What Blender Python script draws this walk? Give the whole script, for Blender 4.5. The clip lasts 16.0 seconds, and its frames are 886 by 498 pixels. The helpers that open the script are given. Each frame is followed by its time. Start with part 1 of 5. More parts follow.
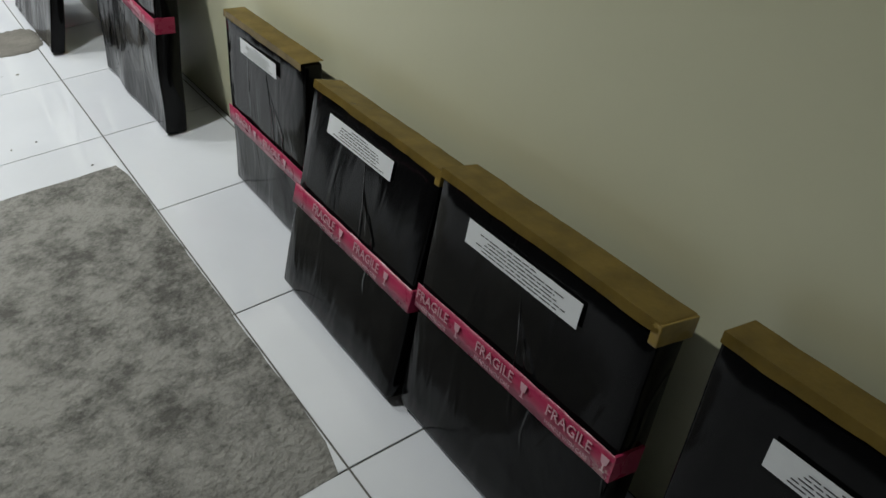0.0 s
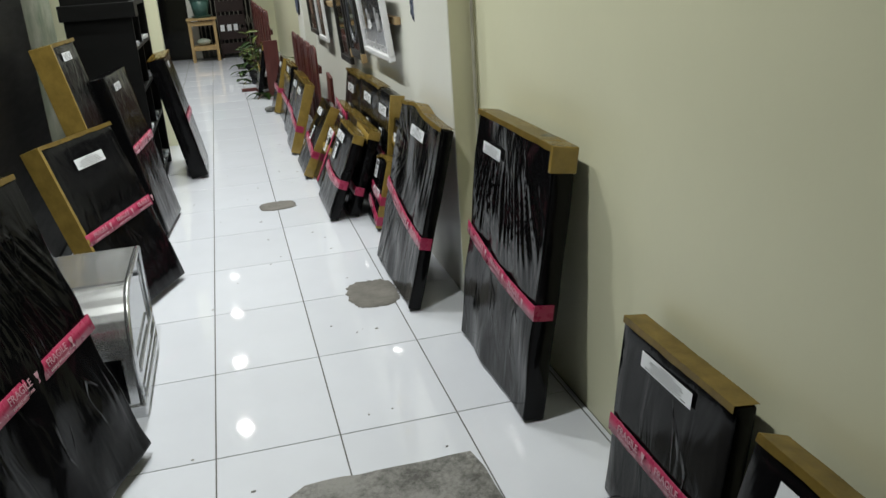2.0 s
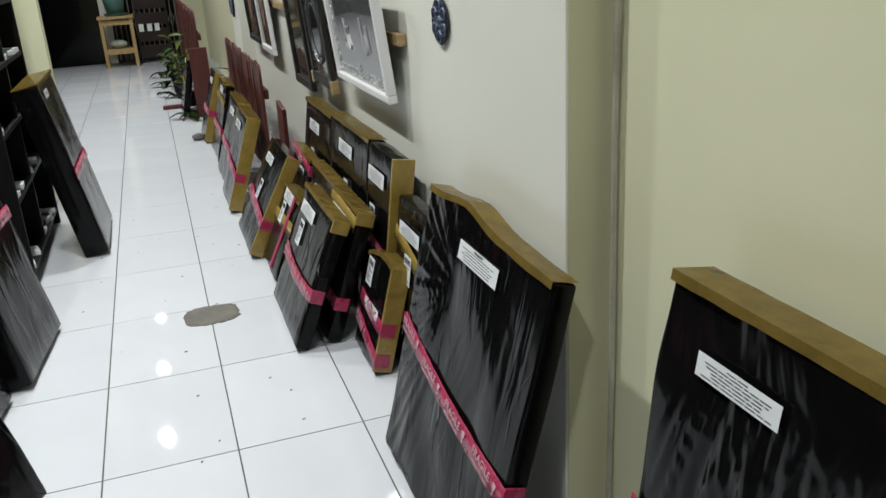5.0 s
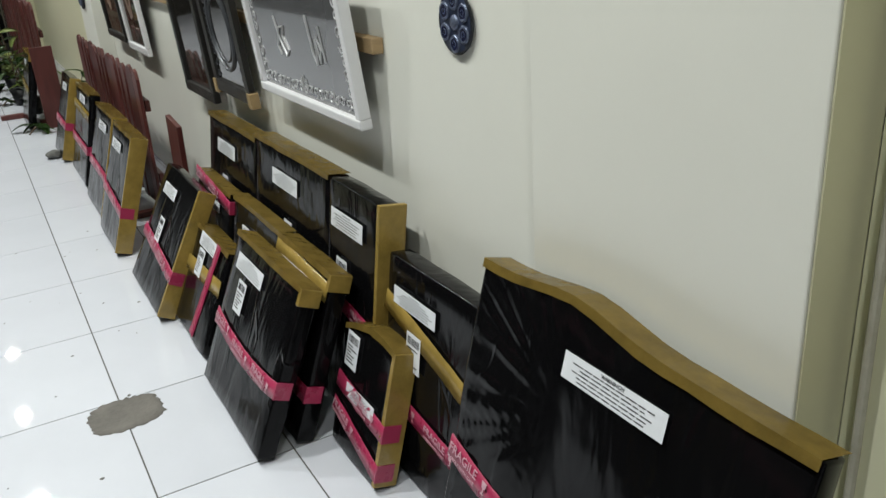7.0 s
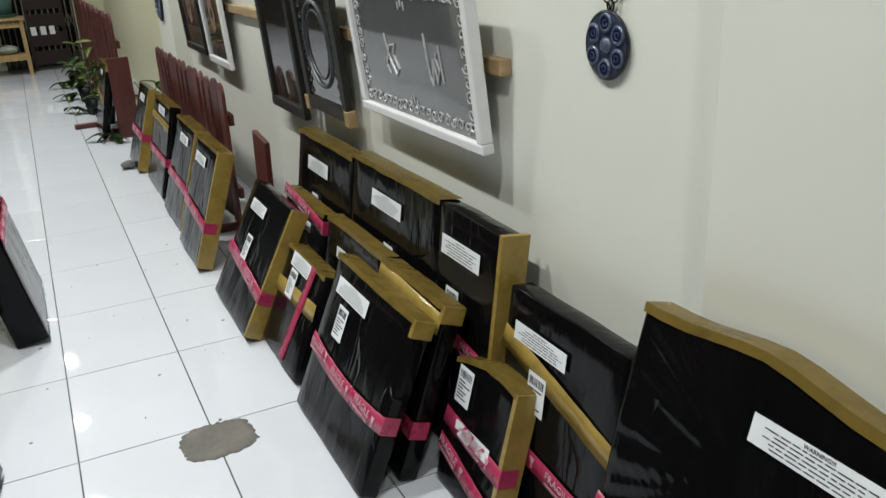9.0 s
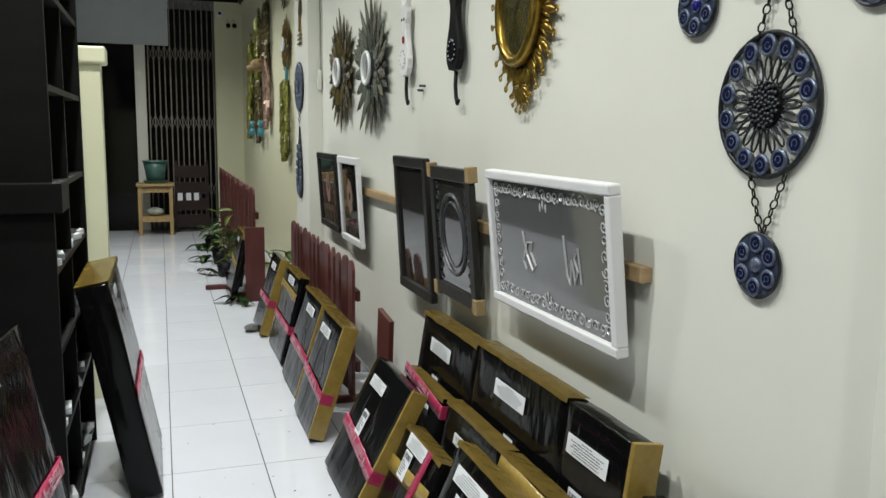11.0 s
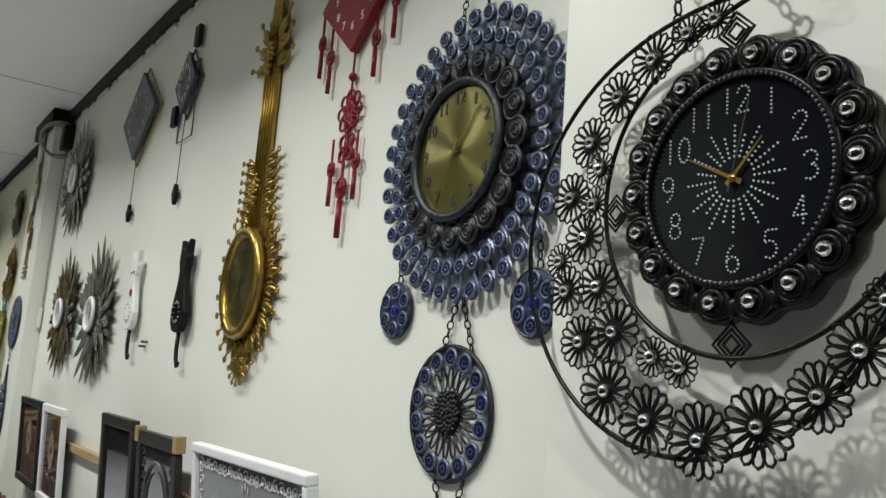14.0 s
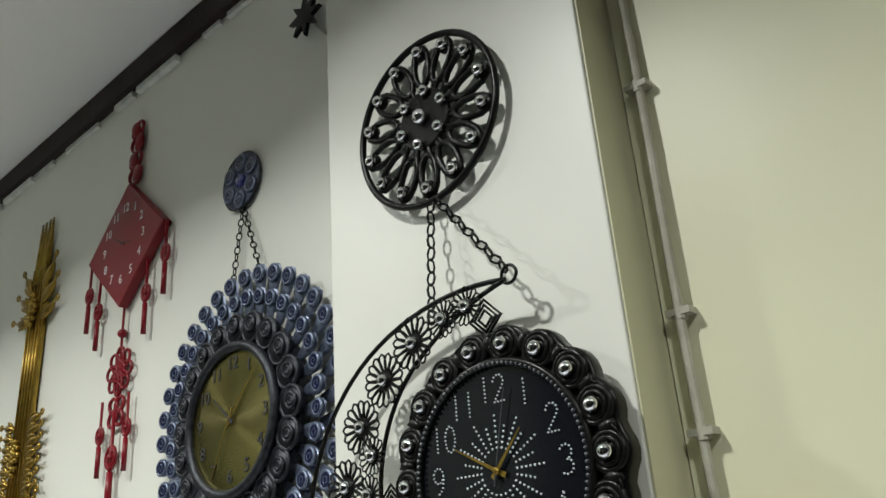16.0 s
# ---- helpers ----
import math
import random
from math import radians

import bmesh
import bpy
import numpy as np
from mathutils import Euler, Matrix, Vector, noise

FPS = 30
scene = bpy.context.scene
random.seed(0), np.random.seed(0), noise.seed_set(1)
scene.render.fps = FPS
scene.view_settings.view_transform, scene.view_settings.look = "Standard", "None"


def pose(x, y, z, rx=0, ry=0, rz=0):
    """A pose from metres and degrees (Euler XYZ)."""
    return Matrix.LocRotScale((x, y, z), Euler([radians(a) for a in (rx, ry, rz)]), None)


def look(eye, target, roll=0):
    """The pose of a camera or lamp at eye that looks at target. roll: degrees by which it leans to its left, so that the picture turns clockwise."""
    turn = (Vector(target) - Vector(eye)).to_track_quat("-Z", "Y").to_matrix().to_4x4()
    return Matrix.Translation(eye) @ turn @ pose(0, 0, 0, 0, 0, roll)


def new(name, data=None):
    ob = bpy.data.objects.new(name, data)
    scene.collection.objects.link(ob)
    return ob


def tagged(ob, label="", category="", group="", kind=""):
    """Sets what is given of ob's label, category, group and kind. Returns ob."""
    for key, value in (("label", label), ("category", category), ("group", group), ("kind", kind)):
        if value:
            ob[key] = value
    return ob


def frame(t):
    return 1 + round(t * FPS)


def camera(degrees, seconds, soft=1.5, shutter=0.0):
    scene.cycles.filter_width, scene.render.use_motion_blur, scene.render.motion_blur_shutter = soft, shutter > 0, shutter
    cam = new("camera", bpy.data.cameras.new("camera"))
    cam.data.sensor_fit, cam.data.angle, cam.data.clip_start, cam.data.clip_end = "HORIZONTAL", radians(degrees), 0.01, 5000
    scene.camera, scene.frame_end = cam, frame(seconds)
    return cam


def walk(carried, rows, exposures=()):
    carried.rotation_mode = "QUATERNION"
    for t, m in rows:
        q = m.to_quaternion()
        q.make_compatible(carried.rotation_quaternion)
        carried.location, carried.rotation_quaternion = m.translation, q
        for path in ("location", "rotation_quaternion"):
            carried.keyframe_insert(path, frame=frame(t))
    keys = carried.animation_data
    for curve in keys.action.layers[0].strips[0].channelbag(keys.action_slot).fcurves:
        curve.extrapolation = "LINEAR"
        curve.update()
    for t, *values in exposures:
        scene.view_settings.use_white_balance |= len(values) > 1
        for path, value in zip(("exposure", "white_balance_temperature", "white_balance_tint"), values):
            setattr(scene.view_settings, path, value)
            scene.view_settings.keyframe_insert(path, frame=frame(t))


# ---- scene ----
cam = camera(56.7, 16.0)
METRES, EYE, TILT, LEAN, TURN = 8.0, 1.5, 0.0, 0.0, 0.0
PATH = [
    (0, (-0.417, -2.238, 1.334), (0.459, -0.874, 0.163), -2.4),
    (0.5, (-0.443, -2.167, 1.351), (0.402, -0.697, 0.291), -1.8),
    (1, (-0.539, -2.079, 1.435), (0.201, -0.475, 0.497), -2.7),
    (1.5, (-0.627, -1.96, 1.443), (-0.029, -0.225, 0.649), -3.1),
    (2, (-0.588, -1.778, 1.458), (-0.143, 0.054, 0.79), -3.9),
    (2.5, (-0.425, -1.476, 1.47), (-0.078, 0.4, 0.87), -3.6),
    (3, (-0.476, -1.144, 1.442), (-0.013, 0.701, 0.824), -1.1),
    (3.5, (-0.52, -0.85, 1.458), (0.08, 0.951, 0.828), -0.3),
    (4, (-0.435, -0.529, 1.434), (0.13, 1.279, 0.79), -1.9),
    (6.3, (-0.486, 0.707, 1.441), (0.178, 2.434, 0.683), -5.6),
    (6.5, (-0.48, 0.772, 1.435), (0.237, 2.479, 0.679), -4.8),
    (7, (-0.567, 0.958, 1.448), (0.323, 2.584, 0.696), -3.7),
    (7.5, (-0.625, 1.119, 1.456), (0.33, 2.723, 0.737), -3.0),
    (8, (-0.626, 1.162, 1.445), (0.308, 2.779, 0.727), -3.2),
    (8.5, (-0.66, 1.157, 1.441), (0.255, 2.777, 0.708), -3.2),
    (9, (-0.693, 1.172, 1.453), (0.117, 2.857, 0.743), -2.9),
    (9.2, (-0.718, 1.181, 1.473), (0.041, 2.897, 0.78), -3.2),
    (11.3, (-0.809, 1.174, 1.505), (-0.17, 3.059, 1.306), 1.4),
    (11.5, (-0.815, 1.163, 1.515), (-0.169, 3.05, 1.368), 2.1),
    (12, (-0.807, 1.144, 1.547), (-0.132, 3.026, 1.52), 3.2),
    (12.5, (-0.782, 1.129, 1.57), (-0.021, 2.977, 1.645), 4.4),
    (13, (-0.77, 1.12, 1.588), (0.077, 2.925, 1.741), 5.1),
    (13.5, (-0.742, 1.116, 1.605), (0.229, 2.849, 1.841), 4.9),
    (14, (-0.716, 1.095, 1.619), (0.423, 2.705, 1.948), 4.3),
    (14.5, (-0.694, 1.088, 1.651), (0.542, 2.592, 2.111), 3.2),
    (15, (-0.689, 1.072, 1.705), (0.58, 2.489, 2.322), 1.2),
    (15.5, (-0.674, 1.056, 1.763), (0.648, 2.354, 2.516), -1.8),
    (16, (-0.663, 1.042, 1.795), (0.729, 2.263, 2.551), -4.4),
]
EXPOSURES = [(0.0, 0.25), (1.5, 0.08), (3.0, 0.05), (6.5, -0.05), (9.0, -0.05), (11.5, 0.0), (14.0, 0.0), (15.0, 0.05), (16.0, 0.12)]
walk(cam, [(t, look(eye, target, roll)) for t, eye, target, roll in PATH], EXPOSURES)

# ---- light ----
world = bpy.data.worlds.new("world")
scene.world = world
world.use_nodes = True
world.node_tree.nodes["Background"].inputs[0].default_value = (0.02, 0.024, 0.03, 1)
world.node_tree.nodes["Background"].inputs[1].default_value = 0.3

WALL_X, PIL_X, CEIL, END_Y, LEFT_X, BACK_Y = 0.42, 0.312, 3.47, 14.2, -1.95, -3.6
LAMPS = [(-0.97, y) for y in (0.15, 2.1, 3.45, 5.04, 6.75, 8.46, 10.18, 11.87)]
LAMP_WATTS = 30.0
for lx, ly in LAMPS:
    ld = bpy.data.lights.new("downlight_bulb", "AREA")
    ld.shape, ld.size, ld.energy, ld.color = "DISK", 0.13, LAMP_WATTS, (0.97, 1.0, 0.95)
    ld.spread = radians(137)
    lo = new("downlight_bulb", ld)
    lo.matrix_world = pose(lx, ly, CEIL - 0.035)


# ---- materials ----
def mat(name, col, rough=0.5, metal=0.0, var=0.15, scale=6.0, bump=0.0, bscale=60.0, stretch=(1, 1, 1), coat=0.0,
        alt=None, island=False, rnd=0.0, spec=0.5, dist=0.01, emit=0.0):
    m = bpy.data.materials.new(name)
    m.use_nodes = True
    nt = m.node_tree
    N, Lk = nt.nodes, nt.links
    b = N["Principled BSDF"]
    b.inputs["Roughness"].default_value, b.inputs["Metallic"].default_value = rough, metal
    b.inputs["Specular IOR Level"].default_value = spec
    b.inputs["Coat Weight"].default_value = coat
    if emit:
        b.inputs["Emission Color"].default_value, b.inputs["Emission Strength"].default_value = (*col, 1), emit
    tc = N.new("ShaderNodeTexCoord")
    mp = N.new("ShaderNodeMapping")
    mp.inputs["Scale"].default_value = stretch
    Lk.new(tc.outputs["Object"], mp.inputs[0])
    n1 = N.new("ShaderNodeTexNoise")
    n1.inputs["Scale"].default_value, n1.inputs["Detail"].default_value = scale, 8
    n1.inputs["Roughness"].default_value = 0.65
    Lk.new(mp.outputs[0], n1.inputs[0])
    rp = N.new("ShaderNodeValToRGB")
    rp.color_ramp.elements[0].position, rp.color_ramp.elements[1].position = 0.3, 0.7
    lo_c = alt if alt else tuple(c * (1 - var) for c in col)
    rp.color_ramp.elements[0].color, rp.color_ramp.elements[1].color = (*lo_c, 1), (*col, 1)
    Lk.new(n1.outputs[0], rp.inputs[0])
    out = rp.outputs[0]
    if rnd:
        oi = N.new("ShaderNodeObjectInfo")
        hs = N.new("ShaderNodeHueSaturation")
        mr = N.new("ShaderNodeMapRange")
        mr.inputs[3].default_value, mr.inputs[4].default_value = 1 - rnd, 1 + rnd
        Lk.new(oi.outputs["Random"], mr.inputs[0])
        Lk.new(mr.outputs[0], hs.inputs["Value"])
        Lk.new(out, hs.inputs["Color"])
        out = hs.outputs[0]
    Lk.new(out, b.inputs["Base Color"])
    if rough > 0.05:
        mr2 = N.new("ShaderNodeMapRange")
        mr2.inputs[3].default_value, mr2.inputs[4].default_value = rough * 0.75, min(1, rough * 1.25)
        Lk.new(n1.outputs[0], mr2.inputs[0])
        Lk.new(mr2.outputs[0], b.inputs["Roughness"])
    if bump:
        n2 = N.new("ShaderNodeTexNoise")
        n2.inputs["Scale"].default_value, n2.inputs["Detail"].default_value = bscale, 5
        Lk.new(mp.outputs[0], n2.inputs[0])
        bp = N.new("ShaderNodeBump")
        bp.inputs["Strength"].default_value, bp.inputs["Distance"].default_value = bump, dist
        Lk.new(n2.outputs[0], bp.inputs["Height"])
        Lk.new(bp.outputs[0], b.inputs["Normal"])
    return m


M_WALL = mat("cream_wall_paint", (0.775, 0.775, 0.71), 0.42, var=0.05, scale=1.3, bump=0.12, bscale=35, dist=0.003)
M_WALLY = mat("pale_yellow_wall_paint", (0.77, 0.76, 0.55), 0.42, var=0.06, scale=1.3, bump=0.12, bscale=35, dist=0.003)
# wall paint with the shade of the pillar's side mixed into a duller olive
M_WALLSHADE = mat("shaded_olive_wall_paint", (0.60, 0.58, 0.40), 0.5, var=0.12, scale=1.5, bump=0.12, bscale=35, dist=0.003)
M_DARKW = mat("dark_grey_wall_paint", (0.014, 0.0145, 0.0155), 0.6, var=0.3, scale=1.5, spec=0.2)
M_CEIL = mat("white_ceiling_paint", (0.88, 0.87, 0.84), 0.6, var=0.04, scale=1.5, bump=0.05)
M_TILE = mat("white_glazed_tile", (0.66, 0.68, 0.745), 0.035, var=0.05, scale=2.5, bump=0.008, bscale=3, rnd=0.03, spec=0.5)
M_GROUT = mat("dirty_grout", (0.13, 0.125, 0.115), 0.9, var=0.4, scale=8)
M_CEMENT = mat("rough_cement", (0.25, 0.246, 0.234), 0.85, alt=(0.075, 0.073, 0.068), scale=5.0, bump=1.0, bscale=60, dist=0.012)
for nd in M_CEMENT.node_tree.nodes:
    if nd.bl_idname == "ShaderNodeValToRGB":
        nd.color_ramp.elements[0].position, nd.color_ramp.elements[1].position = 0.41, 0.55
for nd in M_CEMENT.node_tree.nodes:
    if nd.bl_idname == "ShaderNodeTexNoise" and nd.inputs["Scale"].default_value == 5.0:
        nd.inputs["Roughness"].default_value, nd.inputs["Detail"].default_value = 0.8, 12
M_SMEAR = mat("smeared_brown_grey_cement", (0.19, 0.178, 0.16), 0.8, var=0.45, scale=9, bump=0.6, bscale=60, dist=0.008)
M_BLACK = mat("black_plastic_wrap", (0.0045, 0.0045, 0.005), 0.13, var=0.3, scale=3, bump=0.34, bscale=6, stretch=(1.7, 1, 0.55), dist=0.012, spec=0.16)


def crease(m, scale, depth):
    """Adds sharp folds to the soft relief of a plastic film, here and there."""
    nt = m.node_tree
    N, Lk = nt.nodes, nt.links
    soft = next(n for n in N if n.bl_idname == "ShaderNodeBump")
    mp = next(n for n in N if n.bl_idname == "ShaderNodeMapping")
    n3, n4 = N.new("ShaderNodeTexNoise"), N.new("ShaderNodeTexNoise")
    n3.inputs["Scale"].default_value, n3.inputs["Detail"].default_value, n3.inputs["Distortion"].default_value = scale, 1.5, 0.9
    n4.inputs["Scale"].default_value = 3.5
    sub, ab, fold, where, mul = [N.new("ShaderNodeMath"), N.new("ShaderNodeMath"), N.new("ShaderNodeMapRange"), N.new("ShaderNodeMapRange"), N.new("ShaderNodeMath")]
    sub.operation, ab.operation, mul.operation = "SUBTRACT", "ABSOLUTE", "MULTIPLY"
    sub.inputs[1].default_value = 0.5
    for r, a, b, c, d in ((fold, 0.0, 0.02, 1.0, 0.0), (where, 0.55, 0.66, 0.0, 1.0)):
        for k, v in enumerate((a, b, c, d)):
            r.inputs[k + 1].default_value = v
    Lk.new(mp.outputs[0], n3.inputs[0])
    Lk.new(mp.outputs[0], n4.inputs[0])
    Lk.new(n3.outputs[0], sub.inputs[0])
    Lk.new(sub.outputs[0], ab.inputs[0])
    Lk.new(ab.outputs[0], fold.inputs[0])
    Lk.new(n4.outputs[0], where.inputs[0])
    Lk.new(fold.outputs[0], mul.inputs[0])
    Lk.new(where.outputs[0], mul.inputs[1])
    b2 = N.new("ShaderNodeBump")
    b2.inputs["Strength"].default_value, b2.inputs["Distance"].default_value = 0.55, depth
    Lk.new(mul.outputs[0], b2.inputs["Height"])
    Lk.new(soft.outputs[0], b2.inputs["Normal"])
    Lk.new(b2.outputs[0], N["Principled BSDF"].inputs["Normal"])


for nd in M_BLACK.node_tree.nodes:
    if nd.bl_idname == "ShaderNodeTexNoise" and nd.inputs["Scale"].default_value == 6:
        nd.inputs["Detail"].default_value, nd.inputs["Distortion"].default_value = 2.2, 1.2
crease(M_BLACK, 4.0, 0.004)
M_BTAPE = mat("brown_packing_tape", (0.36, 0.245, 0.06), 0.16, var=0.4, scale=11, bump=0.4, bscale=26, dist=0.006)
M_CARD = mat("plain_cardboard", (0.36, 0.25, 0.12), 0.7, var=0.25, scale=12)
M_PINK = mat("pink_fragile_tape", (0.42, 0.035, 0.10), 0.28, var=0.25, scale=14, bump=0.3, bscale=30, dist=0.003)
M_PINKW = mat("pale_tape_print", (0.66, 0.38, 0.45), 0.35, var=0.2, scale=30)
M_PAPER = mat("white_label_paper", (0.80, 0.82, 0.86), 0.35, var=0.06, scale=20)
M_INK = mat("black_ink", (0.03, 0.03, 0.035), 0.6, var=0.2)
M_BROWNTRIM = mat("dark_brown_trim_paint", (0.022, 0.015, 0.013), 0.6, spec=0.2, alt=(0.02, 0.013, 0.011), scale=5, bump=0.2)
M_PEEL = mat("bare_plaster_edge", (0.72, 0.72, 0.68), 0.8, var=0.3, scale=20)
M_PIPE = mat("painted_conduit", (0.50, 0.49, 0.41), 0.5, alt=(0.30, 0.28, 0.22), scale=9)
M_BWOOD = mat("black_stained_wood", (0.005, 0.005, 0.005), 0.5, spec=0.18, var=0.4, scale=4, stretch=(1, 1, 6))
M_FENCE = mat("oxblood_painted_wood", (0.10, 0.022, 0.018), 0.42, var=0.4, scale=4, stretch=(6, 6, 1), rnd=0.2)
M_CRATE = mat("dark_brown_stained_wood", (0.022, 0.008, 0.007), 0.5, var=0.4, scale=4, stretch=(1, 1, 6))
M_WOOD = mat("raw_pale_wood", (0.50, 0.34, 0.15), 0.6, var=0.35, scale=5, stretch=(6, 6, 1), rnd=0.1)
M_RAIL = mat("weathered_wood", (0.42, 0.29, 0.15), 0.7, var=0.4, scale=7, stretch=(1, 1, 6))
M_SLATE = mat("antiqued_blue_pewter", (0.21, 0.25, 0.35), 0.32, 0.55, alt=(0.06, 0.07, 0.115), scale=40, bump=0.35, bscale=240, dist=0.002)
M_BLUED = mat("dull_blue_enamel", (0.06, 0.08, 0.15), 0.35, 0.3, alt=(0.02, 0.026, 0.05), scale=40, bump=0.3, bscale=240, dist=0.002)
M_SLATED = mat("dark_pewter", (0.05, 0.055, 0.065), 0.4, 0.6, alt=(0.012, 0.013, 0.016), scale=60, bump=0.4, bscale=300, dist=0.002)
M_NAVY = mat("dark_navy_enamel", (0.010, 0.014, 0.05), 0.2, var=0.3, scale=40)
M_GEM = mat("cobalt_blue_gem", (0.01, 0.012, 0.16), 0.08, 0.0, var=0.2, coat=1.0)
M_IRON = mat("black_wrought_iron", (0.007, 0.0066, 0.0062), 0.3, 0.0, spec=0.2, var=0.3, scale=30, bump=0.2, bscale=200, dist=0.001)
M_SILVER = mat("polished_silver_bead", (0.85, 0.85, 0.87), 0.09, 1.0, var=0.03)
M_STONE = mat("clear_rhinestone", (0.62, 0.66, 0.68), 0.35, 0.0, var=0.05)
M_GOLD = mat("antique_gold_metal", (0.46, 0.31, 0.06), 0.30, 0.85, alt=(0.20, 0.12, 0.02), scale=25, bump=0.15, bscale=120, dist=0.001)
M_DIALG = mat("brushed_brass_dial", (0.27, 0.235, 0.08), 0.24, 0.9, var=0.2, scale=4)
brush = M_DIALG.node_tree.nodes.new("ShaderNodeTangent")
brush.direction_type, brush.axis = "RADIAL", "Y"
M_DIALG.node_tree.nodes["Principled BSDF"].inputs["Anisotropic"].default_value = 0.85
M_DIALG.node_tree.links.new(brush.outputs[0], M_DIALG.node_tree.nodes["Principled BSDF"].inputs["Tangent"])
M_FACEB = mat("black_clock_dial", (0.006, 0.007, 0.010), 0.15, var=0.2, spec=0.25)
M_RED = mat("crimson_lacquer", (0.22, 0.008, 0.016), 0.35, var=0.2, scale=12, spec=0.3)
M_WHITE = mat("white_enamel", (0.80, 0.80, 0.80), 0.3, var=0.05)
M_GREY = mat("dark_grey_metal", (0.07, 0.075, 0.085), 0.35, 0.4, var=0.25, scale=12)
M_OLIVE = mat("brown_green_shell_slat", (0.17, 0.13, 0.045), 0.28, 0.35, alt=(0.06, 0.055, 0.03), scale=9, rnd=0.45)
M_SMOKE = mat("grey_green_shell_slat", (0.24, 0.26, 0.22), 0.24, 0.4, alt=(0.10, 0.11, 0.09), scale=9, rnd=0.45)
M_SHELL = mat("golden_brown_shell_slat", (0.30, 0.20, 0.06), 0.26, 0.35, alt=(0.16, 0.19, 0.22), scale=7, rnd=0.5)
M_PICB = mat("carved_black_frame", (0.012, 0.011, 0.010), 0.4, var=0.5, scale=50, bump=0.7, bscale=110, dist=0.004)
M_PICW = mat("white_moulded_frame", (0.78, 0.78, 0.80), 0.35, var=0.06)
M_GLASSD = mat("dark_glazed_print", (0.035, 0.032, 0.028), 0.05, var=0.6, scale=3, coat=0.6)
M_GLASSG = mat("grey_glazed_print", (0.12, 0.12, 0.125), 0.06, var=0.25, scale=2, coat=0.6)
M_SILK = mat("silver_print", (0.62, 0.62, 0.64), 0.3, 0.2, var=0.2, scale=30)
M_STEEL = mat("polished_stainless_steel", (0.68, 0.69, 0.70), 0.22, 0.85, var=0.15, scale=3, bump=0.08, bscale=4)
M_OVENGL = mat("pale_reflective_glass", (0.30, 0.32, 0.33), 0.06, 0.6, var=0.2, scale=3)
M_GATE = mat("grey_painted_steel", (0.30, 0.28, 0.24), 0.45, 0.3, var=0.4, scale=12, rnd=0.15)
M_NIGHT = mat("dark_outside", (0.004, 0.004, 0.005), 0.5, var=0.3, spec=0.25)
M_GLAZE = mat("black_night_glass", (0.003, 0.003, 0.0035), 0.08, var=0.3, spec=0.2)
M_BOARD = mat("pale_blue_grey_sign_board", (0.60, 0.66, 0.72), 0.35, var=0.12, scale=2)
M_LEAF = mat("green_plastic_leaf", (0.075, 0.16, 0.035), 0.42, var=0.4, scale=14, rnd=0.3)
M_YLEAF = mat("pale_variegated_leaf", (0.34, 0.36, 0.13), 0.42, alt=(0.15, 0.24, 0.05), scale=10, rnd=0.25)
M_STEM = mat("brown_plant_stem", (0.10, 0.06, 0.03), 0.7, var=0.3)
M_POT = mat("teal_plastic_pot", (0.07, 0.16, 0.14), 0.4, var=0.2)
M_RUG = mat("grey_rag", (0.16, 0.16, 0.15), 0.9, var=0.4, scale=20, bump=0.6, bscale=40)
M_STAIN = mat("stained_pale_wall", (0.55, 0.56, 0.50), 0.5, alt=(0.14, 0.20, 0.14), scale=3.2)
M_LAMP = mat("lit_diffuser", (1.0, 0.98, 0.93), 0.4, emit=9.0)
M_RING = mat("white_lamp_ring", (0.8, 0.8, 0.8), 0.4)
M_SOCK = mat("aged_beige_socket_plastic", (0.60, 0.47, 0.27), 0.35, var=0.25, scale=30)
M_BRASSY = mat("brass_socket_well", (0.20, 0.13, 0.04), 0.3, 0.5, var=0.3, scale=40)
M_CABLE = mat("grey_cable", (0.34, 0.35, 0.31), 0.45, var=0.2)
M_TEALGL = mat("blue_glass_vase", (0.06, 0.26, 0.34), 0.15, var=0.3, coat=0.5)
M_ROSE = mat("rose_gold_shell", (0.46, 0.30, 0.24), 0.3, 0.4, var=0.4, scale=60)
M_GREENG = mat("green_gold_enamel", (0.34, 0.31, 0.08), 0.28, 0.45, alt=(0.10, 0.13, 0.03), scale=40)
M_FLOWER = mat("crocheted_grey_trim", (0.3, 0.3, 0.3), 0.8)


# ---- mesh helpers ----
def link(name, bm, material, parent=None, label="", smooth=False):
    me = bpy.data.meshes.new(name)
    if smooth:
        for f in bm.faces:
            f.smooth = True
    bm.to_mesh(me)
    bm.free()
    me.materials.append(material)
    ob = new(name, me)
    if parent is not None:
        ob.parent = parent
    if label:
        ob["label"] = label
    return ob


def part(name, bm, material, parent, label="", smooth=False):
    """One mesh under a thing or a part."""
    return link(name, bm, material, parent, label, smooth)


def share(name, me, parent, m=None, label=""):
    """One more object on a mesh that exists."""
    ob = new(name, me)
    ob.parent = parent
    if m is not None:
        ob.matrix_local = m
    if label:
        ob["label"] = label
    return ob


def mesh_of(name, bm, material, smooth=False):
    me = bpy.data.meshes.new(name)
    if smooth:
        for f in bm.faces:
            f.smooth = True
    bm.to_mesh(me)
    bm.free()
    me.materials.append(material)
    return me


def thing(name, m, label, category, group="", kind=""):
    e = new(name)
    e.empty_display_size = 0.05
    e.matrix_world = m
    return tagged(e, label, category, group, kind)


